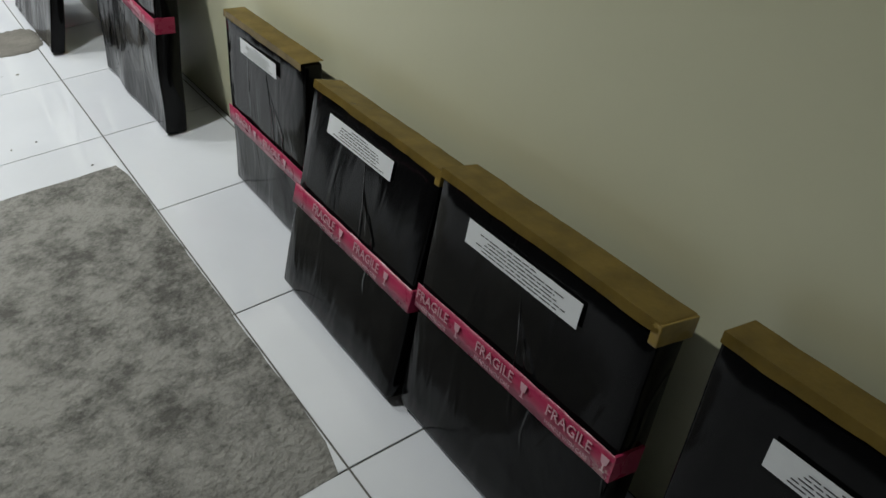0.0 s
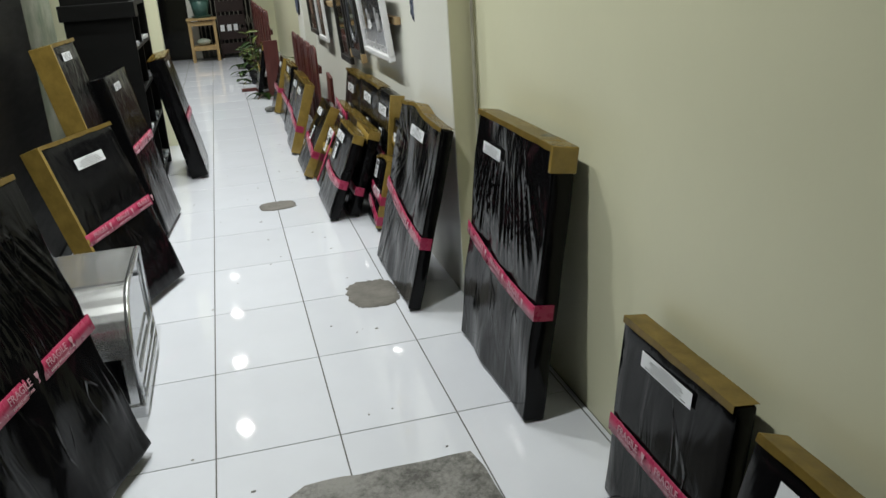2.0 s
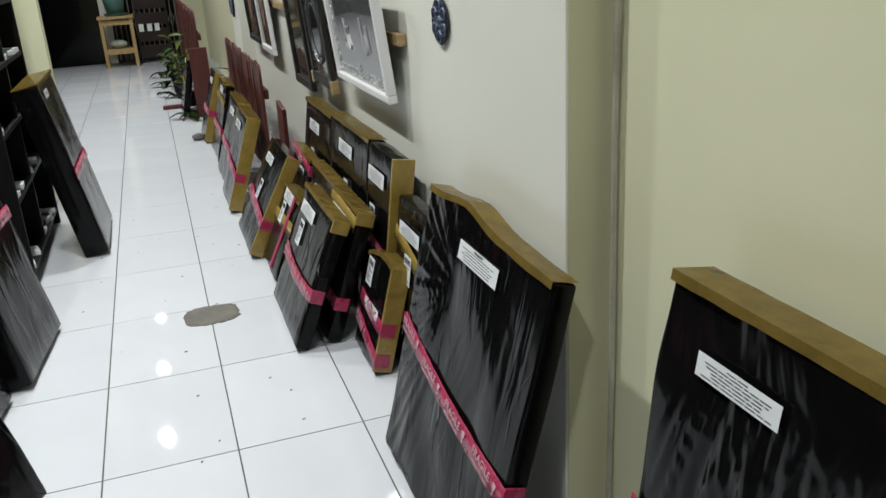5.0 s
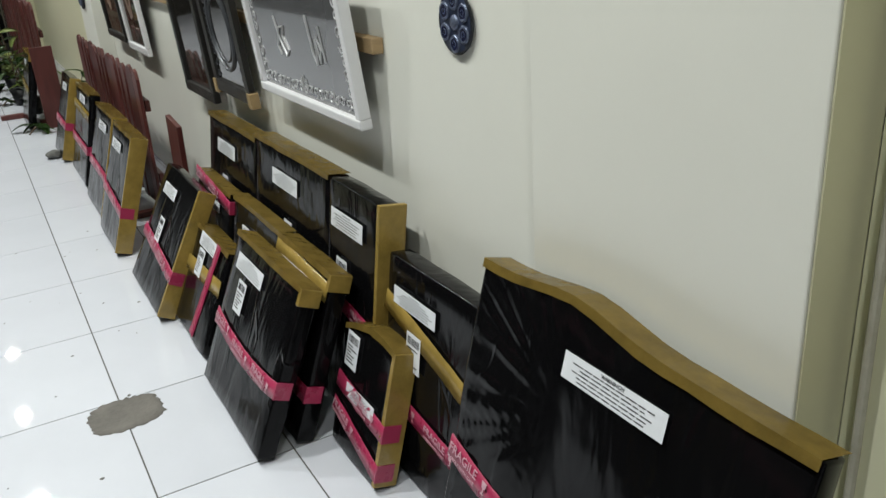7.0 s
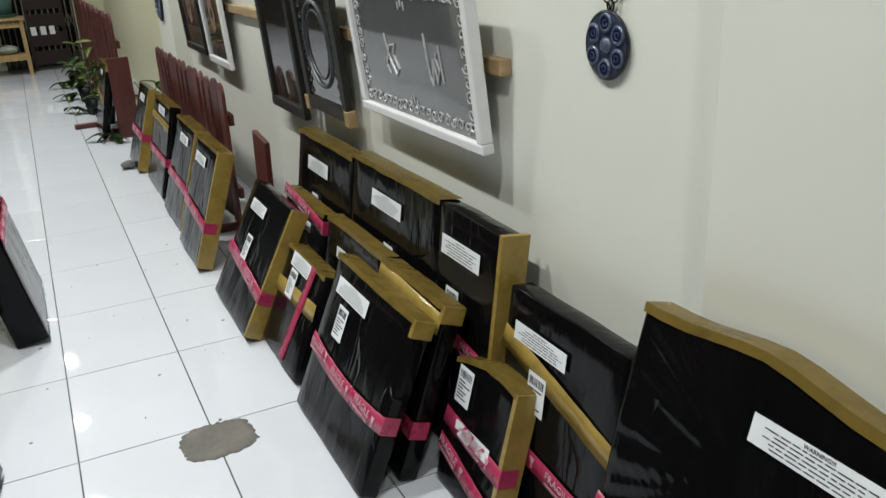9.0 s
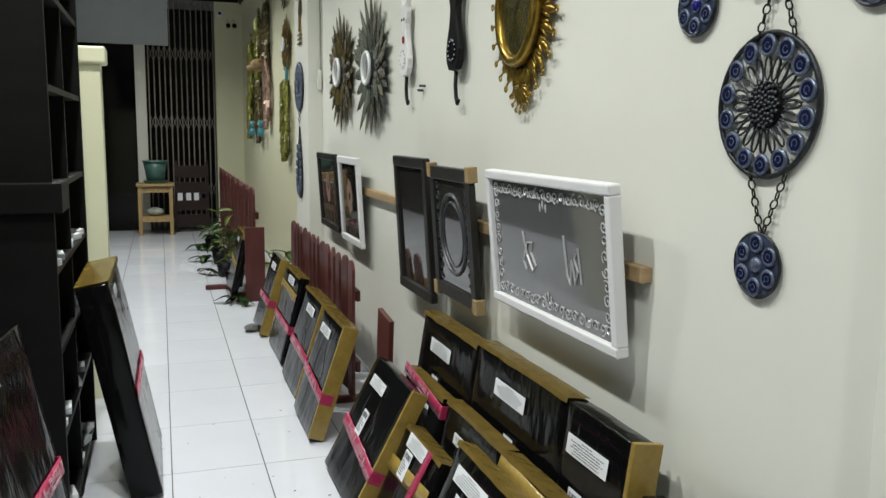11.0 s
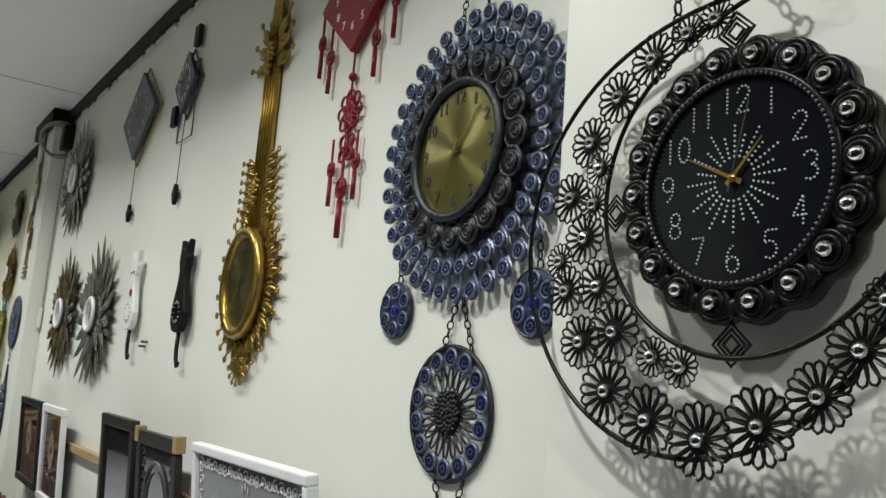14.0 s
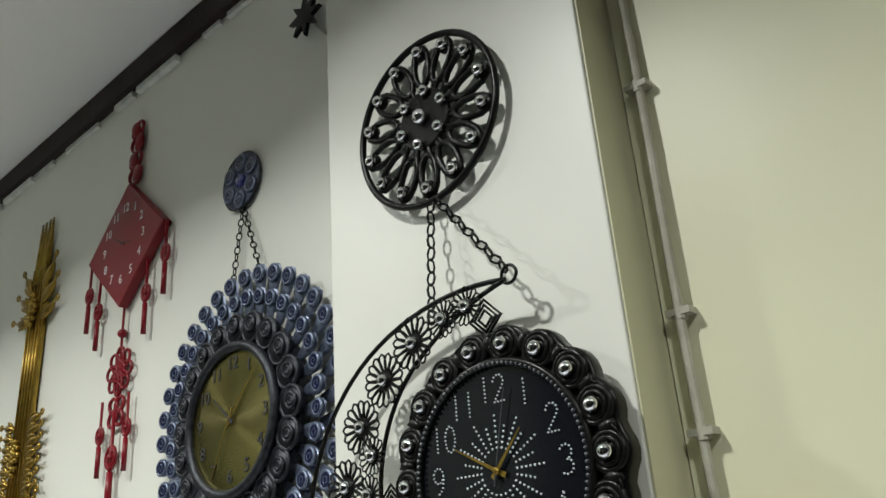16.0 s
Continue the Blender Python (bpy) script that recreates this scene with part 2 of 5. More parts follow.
def add(bm, piece, m=None):
    """Joins one bmesh into another."""
    me = bpy.data.meshes.new("tmp")
    piece.to_mesh(me)
    piece.free()
    if m is not None:
        me.transform(m)
    bm.from_mesh(me)
    bpy.data.meshes.remove(me)
    return bm


def box(x0, x1, y0, y1, z0, z1, bev=0.0, seg=2):
    bm = bmesh.new()
    bmesh.ops.create_cube(bm, size=1)
    for v in bm.verts:
        v.co = ((x0 + x1) / 2 + v.co.x * (x1 - x0), (y0 + y1) / 2 + v.co.y * (y1 - y0), (z0 + z1) / 2 + v.co.z * (z1 - z0))
    if bev:
        bmesh.ops.bevel(bm, geom=bm.edges[:], offset=bev, segments=seg, profile=0.5, affect="EDGES")
    return bm


def ball(r, m=None, u=12, v=8):
    bm = bmesh.new()
    bmesh.ops.create_uvsphere(bm, u_segments=u, v_segments=v, radius=r)
    if m is not None:
        bmesh.ops.transform(bm, matrix=m, verts=bm.verts)
    return bm


def cone(r0, r1, h, seg=16, m=None):
    """From z = 0 up to h."""
    bm = bmesh.new()
    bmesh.ops.create_cone(bm, cap_ends=True, segments=seg, radius1=r0, radius2=r1, depth=h)
    bmesh.ops.translate(bm, verts=bm.verts, vec=(0, 0, h / 2))
    if m is not None:
        bmesh.ops.transform(bm, matrix=m, verts=bm.verts)
    return bm


def tube(pts, r, seg=6, closed=False):
    """A round rod along a line of places."""
    bm = bmesh.new()
    pts = [Vector(p) for p in pts]
    n = len(pts)
    rings = []
    up = None
    for i, p in enumerate(pts):
        a = pts[(i - 1) % n] if closed or i > 0 else p
        b = pts[(i + 1) % n] if closed or i < n - 1 else p
        d = (b - a).normalized()
        if up is None:
            up = d.orthogonal().normalized()
        s = (up - d * up.dot(d))
        s = s.normalized() if s.length > 1e-6 else d.orthogonal().normalized()
        up = s
        c = d.cross(s)
        rings.append([bm.verts.new(p + r * (math.cos(k * math.tau / seg) * s + math.sin(k * math.tau / seg) * c)) for k in range(seg)])
    for i in range(n if closed else n - 1):
        A, B = rings[i], rings[(i + 1) % n]
        for k in range(seg):
            bm.faces.new((A[k], A[(k + 1) % seg], B[(k + 1) % seg], B[k]))
    if not closed:
        bm.faces.new(rings[0][::-1])
        bm.faces.new(rings[-1])
    return bm


def arc(r, a0, a1, n=24, y=0.0, cx=0.0, cz=0.0, rz=None):
    rz = r if rz is None else rz
    return [(cx + r * math.cos(a0 + (a1 - a0) * i / n), y, cz + rz * math.sin(a0 + (a1 - a0) * i / n)) for i in range(n + 1)]


def torus(R, r, n=20, seg=6, y=0.0, Rz=None):
    return tube(arc(R, 0, math.tau, n, y, rz=Rz)[:-1], r, seg, True)


def plate(outline, th, y=0.0, bev=0.0):
    """A flat plate in the x-z plane, front at y - th, back at y."""
    bm = bmesh.new()
    vs = [bm.verts.new((p[0], y, p[1])) for p in outline]
    f = bm.faces.new(vs)
    r = bmesh.ops.extrude_face_region(bm, geom=[f])
    bmesh.ops.translate(bm, verts=[v for v in r["geom"] if isinstance(v, bmesh.types.BMVert)], vec=(0, -th, 0))
    bmesh.ops.recalc_face_normals(bm, faces=bm.faces)
    if bev:
        bmesh.ops.bevel(bm, geom=[e for e in bm.edges if e.calc_face_angle(0) > 0.9], offset=bev, segments=2, profile=0.5, affect="EDGES")
    return bm


def disc(r, th, y=0.0, n=32, rz=None, bev=0.0):
    rz = r if rz is None else rz
    return plate([(r * math.cos(k * math.tau / n), rz * math.sin(k * math.tau / n)) for k in range(n)], th, y, bev)


def lettering(s, size, depth=0.0006):
    """Words as a mesh in the x-z plane, facing -y, centred."""
    cu = bpy.data.curves.new("lettering", "FONT")
    cu.body, cu.size, cu.align_x, cu.align_y, cu.extrude = s, size, "CENTER", "CENTER", depth
    cu.resolution_u = 2
    ob = bpy.data.objects.new("lettering", cu)
    scene.collection.objects.link(ob)
    me = bpy.data.meshes.new_from_object(ob.evaluated_get(bpy.context.evaluated_depsgraph_get()))
    bpy.data.objects.remove(ob)
    bpy.data.curves.remove(cu)
    me.transform(pose(0, 0, 0, 90))
    bm = bmesh.new()
    bm.from_mesh(me)
    bpy.data.meshes.remove(me)
    return bm


def structure(name, bm, material, label=""):
    return tagged(link(name, bm, material), label, kind="structure")


# ---- structure ----
T = 0.15
structure("wall_right_near", box(WALL_X, WALL_X + T, BACK_Y, 1.573, 0, CEIL), M_WALLY, "pale yellow-green painted plaster wall")
structure("wall_right_middle", box(WALL_X, WALL_X + T, 2.19, 7.72, 0, CEIL), M_WALL, "cream painted plaster wall hung with clocks")
structure("wall_right_far", box(WALL_X, WALL_X + T, 8.36, END_Y, 0, CEIL), M_WALLY, "cream painted plaster wall hung with ornaments")
structure("pillar_1", box(PIL_X, WALL_X + T, 1.578, 2.19, 0, CEIL, 0.003), M_WALL, "cream pillar standing proud of the wall")
# thin sheet over the pillar's near side, coloured darker for the shade there
structure("pillar_1_side", box(PIL_X + 0.004, WALL_X - 0.001, 1.574, 1.577, 0, CEIL), M_WALLSHADE, "side of the pillar turned from the lamps, its shade put into a dull olive colour")
structure("pillar_2", box(PIL_X, WALL_X + T, 7.72, 8.36, 0, CEIL, 0.004), M_WALL, "cream pillar standing proud of the wall")
structure("wall_left", box(LEFT_X - T, LEFT_X, BACK_Y, END_Y + 1.6, 0, CEIL), M_DARKW, "dark painted wall behind the packages")
structure("wall_left_panel", box(LEFT_X, LEFT_X + 0.02, 3.3, 5.95, 0, CEIL - 0.01), M_STAIN, "stained pale wall panel behind the packages")
structure("wall_back", box(LEFT_X - T, WALL_X + T, BACK_Y - T, BACK_Y, 0, CEIL), M_WALL, "plain cream wall")
structure("wall_end", box(0.02, WALL_X + T, END_Y, END_Y + T, 0, CEIL), M_WALLY, "cream end wall beside the folding gate")
structure("wall_outside", box(LEFT_X - T, WALL_X + T, END_Y + 1.6, END_Y + 1.75, 0, CEIL), M_NIGHT, "dark night beyond the gate")
structure("ceiling", box(LEFT_X - T, WALL_X + T, BACK_Y - T, END_Y + 1.75, CEIL, CEIL + 0.12), M_CEIL, "white painted ceiling")
structure("partition_wall", box(-1.94, -1.09, 6.0, 6.14, 0, 1.84), M_WALLY, "short cream partition wall with a moulded cap")
structure("partition_cap", box(-1.94, -1.06, 5.97, 6.17, 1.84, 1.93, 0.012), M_WALLY, "moulded cap of the partition")
FASCIA = []
for nm, args in (("trim_right", (WALL_X - 0.035, WALL_X - 0.002, 2.18, 7.7, CEIL - 0.10, CEIL - 0.002)),
                 ("trim_right_far", (WALL_X - 0.035, WALL_X - 0.002, 8.38, END_Y - 0.002, CEIL - 0.10, CEIL - 0.002)),
                 ("trim_pillar", (PIL_X - 0.035, PIL_X - 0.002, 7.68, 8.40, CEIL - 0.13, CEIL - 0.002)),
                 ("trim_pillar_near", (PIL_X - 0.035, WALL_X, 7.68, 7.717, CEIL - 0.13, CEIL - 0.002)),
                 ("trim_end", (LEFT_X, WALL_X - 0.04, END_Y - 0.035, END_Y - 0.002, CEIL - 0.08, CEIL - 0.002))):
    structure(nm, box(*args, 0.006), M_BROWNTRIM, "dark brown wooden ceiling trim, chipped")
# ragged plaster showing under the trim
bm = bmesh.new()
rng = random.Random(4)
y = 2.2
while y < 13.9:
    L = rng.uniform(0.05, 0.28)
    if not 7.4 < y < 8.45:
        add(bm, box(WALL_X - 0.012 - rng.uniform(0, 0.01), WALL_X - 0.001, y, y + L, CEIL - 0.112 - rng.uniform(0, 0.012), CEIL - 0.101))
    y += L + rng.uniform(0.0, 0.15)
structure("plaster_edge", bm, M_PEEL, "ragged bare plaster below the ceiling trim")
# joint lines of the ceiling boards
bm = bmesh.new()
for yy in (2.4, 4.8, 7.2, 9.6, 12.0):
    add(bm, box(LEFT_X, WALL_X - 0.04, yy, yy + 0.006, CEIL - 0.0025, CEIL - 0.0005))
add(bm, box(-0.35, -0.344, BACK_Y, END_Y - 0.04, CEIL - 0.003, CEIL - 0.001))
structure("ceiling_joint", bm, M_FLOWER, "fine joint between ceiling boards")

# end opening: folding gate, board, post
structure("gate_lintel_board", box(LEFT_X, -0.64, END_Y - 0.03, END_Y + 0.02, 2.72, CEIL - 0.09, 0.004), M_BOARD, "pale blue-grey board above the gate")
structure("gate_post", box(-1.12, -0.97, END_Y - 0.02, END_Y + 0.05, 0, 2.72, 0.006), M_WALL, "cream steel post beside the gate")
structure("door_1", box(LEFT_X, -1.13, END_Y + 0.05, END_Y + 0.09, 0, 2.72), M_GLAZE, "dark shop door with night behind it")

gate = thing("folding_gate", pose(0, END_Y + 0.04, 0), "closed grey steel accordion gate with lattice", "gate")
bar = mesh_of("bar", box(-0.009, 0.009, -0.012, 0.012, 0.02, 3.36), M_GATE)
k = 0
xs = [-0.93 + 0.077 * i for i in range(13)]
for xx in xs:
    share("bar", bar, gate, pose(xx, 0, 0))
for z0 in (0.5, 1.5, 2.5):
    for i in range(len(xs) - 1):
        for s in (0, 1):
            za, zb = (z0, z0 + 0.22) if s else (z0 + 0.22, z0)
            part("lattice_strap", tube([(xs[i], -0.018 - 0.004 * s, za), (xs[i + 1], -0.018 - 0.004 * s, zb)], 0.006, 4), M_GATE, gate)


# ---- downlights ----
for lx, ly in LAMPS:
    e = thing("downlight", pose(lx, ly, CEIL - 0.02), "lit round recessed ceiling downlight", "ceiling light", "ceiling downlights")
    rb = bmesh.new()
    add(rb, torus(0.085, 0.012, 28, 6), pose(0, 0, 0.006, 90))
    part("ring", rb, M_RING, e, "white trim ring", True)
    part("diffuser", cone(0.078, 0.078, 0.012, 28, pose(0, 0, 0.002)), M_LAMP, e, "glowing white diffuser")
e = thing("ceiling_vent", pose(-0.75, 13.2, CEIL - 0.006), "small dark round hole in the ceiling", "vent")
part("rim", cone(0.08, 0.08, 0.005, 20), M_GREY, e)


# ---- packages ----
WRAP = M_BLACK
LET_BIG = mesh_of("lettering", lettering("FRAGILE", 0.030), M_PINKW)
LET_SMALL = mesh_of("lettering", lettering("HANDLE WITH CARE", 0.011), M_PINKW)


def slab(L, H, D, amp=0.004, seed=0, profile=None, cuts=9, bev=0.007, pleat=0.0):
    """A wrapped flat carton: x from 0 to L, y from 0 (front) to D, z from 0 to H."""
    bm = box(0, L, 0, D, 0, H)
    bmesh.ops.subdivide_edges(bm, edges=[e for e in bm.edges if e.calc_length() > 0.2], cuts=cuts, use_grid_fill=True)
    bmesh.ops.bevel(bm, geom=[e for e in bm.edges if e.calc_face_angle(0) > 1.0], offset=bev, segments=2, profile=0.5, affect="EDGES")
    for v in bm.verts:
        p = v.co.copy()
        n = noise.noise_vector(Vector((p.x * 7 + seed * 3.1, p.y * 7, p.z * 5 + seed)))
        w = min(1, p.z / 0.05)
        v.co += amp * Vector((n.x, n.y * (1.0 if p.y < D * 0.6 else 0.4), n.z * w))
        if pleat < 0 and p.y < D * 0.5 and p.x < 0.36 * L:
            turn = math.atan2(p.z - 0.74 * H, 0.40 * L - p.x)
            fold = 1 - min(1, 3.2 * abs(noise.noise(Vector((turn * 9, 0.4 + seed, p.x * 2)))))
            v.co.y += pleat * fold * min(1, (0.36 * L - p.x) / (0.16 * L)) * min(1, p.x / 0.03)
        if pleat > 0 and p.y < D * 0.5:
            f, g = p.x / L, 1 - p.z / H
            u = (f - 0.4) / (0.55 + 1.1 * g)
            fold = 1 - min(1, 3.5 * abs(noise.noise(Vector((u * 30 + seed, g * 1.2, 0.3)))))
            v.co.y -= pleat * fold * max(0, 1 - abs(g - 0.32) / 0.22) * min(1, 6 * f, 6 * (1 - f))
        if profile:
            v.co.z += profile(p.x / L) * (p.z / H) ** 4
    bmesh.ops.recalc_face_normals(bm, faces=bm.faces)
    return bm


def strip(pts, w, y, seg_len=0.04, amp=0.0015, seed=0, drop=0.0):
    """A band of tape in front of a face along a line in x-z, of width w."""
    bm = bmesh.new()
    (x0, z0), (x1, z1) = pts
    n = max(2, int(math.hypot(x1 - x0, z1 - z0) / seg_len))
    d = Vector((x1 - x0, 0, z1 - z0)).normalized()
    s = Vector((-d.z, 0, d.x))
    rows = []
    for i in range(n + 1):
        f = i / n
        c = Vector((x0 + (x1 - x0) * f, y, z0 + (z1 - z0) * f - drop * 4 * f * (1 - f)))
        row = []
        for j in (-0.5, 0, 0.5):
            p = c + s * (w * j)
            p.y += amp * noise.noise(Vector((p.x * 25 + seed, j * 2, p.z * 25)))
            row.append(p)
        rows.append(row)
    fr = [[bm.verts.new(p) for p in r] for r in rows]
    bk = [[bm.verts.new(p + Vector((0, 0.0012, 0))) for p in r] for r in rows]
    for i in range(n):
        for j in range(2):
            bm.faces.new((fr[i][j], fr[i + 1][j], fr[i + 1][j + 1], fr[i][j + 1]))
            bm.faces.new((bk[i][j], bk[i][j + 1], bk[i + 1][j + 1], bk[i + 1][j]))
    for i in range(n):
        for j in (0, 2):
            bm.faces.new((fr[i][j], bk[i][j], bk[i + 1][j], fr[i + 1][j]))
    bmesh.ops.recalc_face_normals(bm, faces=bm.faces)
    return bm


def paper_label(e, cx, cz, w, h, rot=0.0, seed=0, y=-0.006, header=False):
    rg = random.Random(seed)
    w, h = w * 1.12, h * 0.82
    lab = part("label", plate([(-w / 2, -h / 2), (w / 2, -h / 2), (w / 2, h / 2), (-w / 2, h / 2)], 0.0008), M_PAPER, e, "white printed warning label")
    lab.matrix_local = pose(cx, y, cz, 0, rot, 0)
    bm = bmesh.new()
    rows = 6
    for i in range(rows):
        z = h * (0.36 - 0.72 * i / (rows - 1))
        ww = w * rg.uniform(0.55, 0.86) if i else w * 0.25
        if header and i == 0:
            add(bm, lettering("WARNING!!!", h * 0.20, 0.0003), pose(0, -0.0014, z))
            continue
        x = -ww / 2
        while x < ww / 2:
            l = rg.uniform(0.008, 0.03)
            add(bm, box(x, min(ww / 2, x + l), -0.0014, -0.0009, z - h * 0.02, z + h * 0.02))
            x += l + 0.004
    part("print", bm, M_INK, lab)
    return lab


def ship_label(e, cx, cz, w, h, rot=0.0, seed=0, y=-0.007):
    rg = random.Random(seed)
    lab = part("shipping_label", plate([(-w / 2, -h / 2), (w / 2, -h / 2), (w / 2, h / 2), (-w / 2, h / 2)], 0.0008), M_PAPER, e, "white shipping label with a barcode")
    lab.matrix_local = pose(cx, y, cz, 0, rot, 0)
    bm = bmesh.new()
    x = -w * 0.4
    while x < w * 0.4:
        l = rg.uniform(0.0015, 0.005)
        add(bm, box(x, x + l, -0.0014, -0.0009, h * 0.2, h * 0.4))
        x += l + rg.uniform(0.002, 0.004)
    for i in range(6):
        z = h * (0.1 - 0.09 * i)
        add(bm, box(-w * 0.4, -w * 0.4 + w * rg.uniform(0.3, 0.8), -0.0014, -0.0009, z - 0.002, z + 0.002))
    part("barcode", bm, M_INK, lab)


def fragile_tape(e, L, z0, z1, seed=0, w=0.052, drop=0.0, x0=None, x1=None, wrap=0.0, y=-0.0065):
    """Pink tape across the front from x0 to x1, with its print; wrap: depth that goes round the right-hand side."""
    x0, x1 = (-0.004 if x0 is None else x0), (L + 0.006 if x1 is None else x1)
    tp = part("fragile_tape", strip([(x0, z0), (x1, z1)], w, y, 0.03, 0.0025, seed, drop), M_PINK, e, "pink printed fragile tape", True)
    if wrap:
        b2 = box(x1 - 0.004, x1 + 0.0015, y, wrap, z1 - w / 2, z1 + w / 2)
        part("fragile_tape", b2, M_PINK, e, "pink printed fragile tape")
    ln = math.hypot(x1 - x0, z1 - z0)
    ang = -math.degrees(math.atan2(z1 - z0, x1 - x0))
    pos = 0.06 + 0.05 * (seed % 3)
    while pos < ln - 0.06:
        f = pos / ln
        m = pose(x0 + (x1 - x0) * f, y - 0.0028, z0 + (z1 - z0) * f - drop * 4 * f * (1 - f), 0, ang)
        for me, dz in ((LET_BIG, 0.006), (LET_SMALL, -0.016)):
            share("lettering", me, tp, m @ pose(0, 0, dz), "pale print on the tape")
        g = plate([(-0.009, 0.014), (0.009, 0.014), (0.006, 0.0), (0.0015, -0.003), (0.0015, -0.012), (0.006, -0.015), (-0.006, -0.015), (-0.0015, -0.012), (-0.0015, -0.003), (-0.006, 0)], 0.0008)
        part("glass_mark", g, M_PINKW, tp).matrix_local = m @ pose(0.085, 0, 0.002)
        pos += 0.20
    return tp


def package(y_far, L, foot, top, H, D=0.06, rz=-90, tape=0.35, tape2=None, label=(0.5, 0.85), lsize=(0.19, 0.055), ship=None,
            toptape=True, sidetape=False, amp=0.004, seed=0, profile=None, what="flat carton in shiny black plastic wrap leaning on the wall",
            drop=0.0, lrot=0.0, band=None, origin=None, zoff=None, header=False, pleat=0.0, upright=None, group="wrapped packages"):
    """A wrapped flat carton that leans: foot and top are x of its front's lower and upper edge, H its height."""
    side = 1 if rz < 0 else -1
    lean = math.degrees(math.atan2((top - foot) * side, H))
    S = math.hypot(H, top - foot)
    lift = D * math.sin(radians(lean)) if zoff is None else zoff
    S -= lift * 0.7
    if origin is None:
        origin = (foot, y_far)
    m = pose(origin[0], origin[1], lift + 0.002, 0, 0, rz) @ pose(0, 0, 0, -lean)
    e = thing("package", m, what, "package", group)
    part("body", slab(L, S, D, amp, seed, profile, 80 if pleat else 9, 0.007, pleat), WRAP, e, "", True)
    if toptape:
        n = 14
        bm = bmesh.new()
        a, b, c = [], [], []
        for i in range(n + 1):
            f = i / n
            z = S + 0.0035 + (profile(f) if profile else 0)
            jit = 0.004 * noise.noise(Vector((f * 9 + seed, 1.7, 0)))
            a.append(bm.verts.new((L * f, -0.0065, z - 0.016 + jit)))
            b.append(bm.verts.new((L * f, -0.0055, z + 0.002)))
            c.append(bm.verts.new((L * f, D + 0.003, z + 0.002 + jit * 0.5)))
        for i in range(n):
            bm.faces.new((a[i], a[i + 1], b[i + 1], b[i]))
            bm.faces.new((b[i], b[i + 1], c[i + 1], c[i]))
        bmesh.ops.solidify(bm, geom=bm.faces[:], thickness=0.001)
        part("packing_tape", bm, M_BTAPE, e, "glossy brown packing tape on the top edge")
    if sidetape:
        z0, z1 = (0.0, S) if sidetape is True else (S * sidetape, S)
        sx0, sx1 = (L - 0.012, L + 0.0055) if rz < 0 else (-0.0055, 0.012)
        part("packing_tape", box(sx0, sx1, -0.006, D + 0.004, z0 + 0.004, z1 + 0.004, 0.002), M_BTAPE, e, "glossy brown packing tape on the side")
    if band:
        part("packing_tape", strip([(-0.003, S * band[0]), (L + 0.003, S * band[1])], 0.06, -0.0055, 0.04, 0.003, seed), M_BTAPE, e, "brown packing tape band", True)
    if tape is not None:
        tz = tape if isinstance(tape, tuple) else (tape, tape)
        fragile_tape(e, L, S * tz[0], S * tz[1], seed, drop=drop, wrap=D * 0.8)
    if tape2 is not None:
        fragile_tape(e, L, S * tape2[0], S * tape2[1], seed + 1, wrap=D * 0.8, y=-0.008)
    if upright:
        part("fragile_tape", strip([(L * upright[0], S * 1.0), (L * upright[1], S * 0.05)], 0.05, -0.009, 0.03, 0.003, seed), M_PINK, e, "pink printed fragile tape running down", True)
    if label:
        paper_label(e, L * label[0], S * label[1] + (profile(label[0]) * label[1] ** 4 if profile else 0), *lsize, rot=lrot, seed=seed, header=header)
    if ship:
        ship_label(e, L * ship[0], S * ship[1], 0.075, 0.105, ship[2] if len(ship) > 2 else 0, seed)
    return e


# ---- wrapped packages along the right wall ----
package(0.03, 0.50, 0.27, 0.335, 0.53, 0.055, tape=(0.42, 0.40), label=(0.47, 0.88), lsize=(0.21, 0.05), seed=1)
package(-0.57, 0.53, 0.15, 0.325, 0.525, 0.065, tape=(0.47, 0.47), label=(0.45, 0.88), lsize=(0.25, 0.055), sidetape=0.94, seed=2)
package(-1.12, 0.55, 0.17, 0.315, 0.545, 0.075, tape=(0.50, 0.52), label=(0.47, 0.87), lsize=(0.27, 0.058), sidetape=0.93, seed=3)
package(-1.76, 0.50, 0.19, 0.33, 0.59, 0.06, tape=(0.42, 0.42), label=(0.50, 0.82), lsize=(0.24, 0.055), seed=4)
package(1.18, 0.735, 0.18, 0.31, 0.905, 0.075, tape=(0.50, 0.42), label=(0.27, 0.87), lsize=(0.17, 0.05), sidetape=0.91, amp=0.010, drop=0.02, seed=5, pleat=0.009,
        what="tall flat carton in creased black plastic wrap leaning on the wall")
package(2.245, 0.775, 0.03, 0.235, 0.79, 0.055, tape=(0.50, 0.38), label=(0.53, 0.885), lsize=(0.22, 0.06), amp=0.007, drop=0.02, seed=6, header=True, pleat=-0.0045,
        profile=lambda f: 0.008 + 0.026 * math.exp(-((f - 0.36) / 0.17) ** 2) - 0.014 * f,
        what="wavy-topped flat carton in black plastic wrap against the pillar")
package(2.84, 0.47, 0.215, 0.30, 0.61, 0.065, tape=(0.36, 0.28), label=(0.34, 0.83), lsize=(0.20, 0.06), toptape=False, band=(0.78, 0.60), ship=(0.36, 0.62), seed=7)
package(2.97, 0.30, 0.11, 0.215, 0.39, 0.06, tape=(0.50, 0.42), tape2=(0.30, 0.12), label=(0.50, 0.48), lsize=(0.16, 0.05), ship=(0.22, 0.78), sidetape=True, seed=8,
        profile=lambda f: -0.03 * (1 - math.sin(min(1, f * 1.1) * math.pi * 0.5)) + 0.018 * math.sin(f * math.pi), what="small carton with a curved brown-taped top in black wrap")
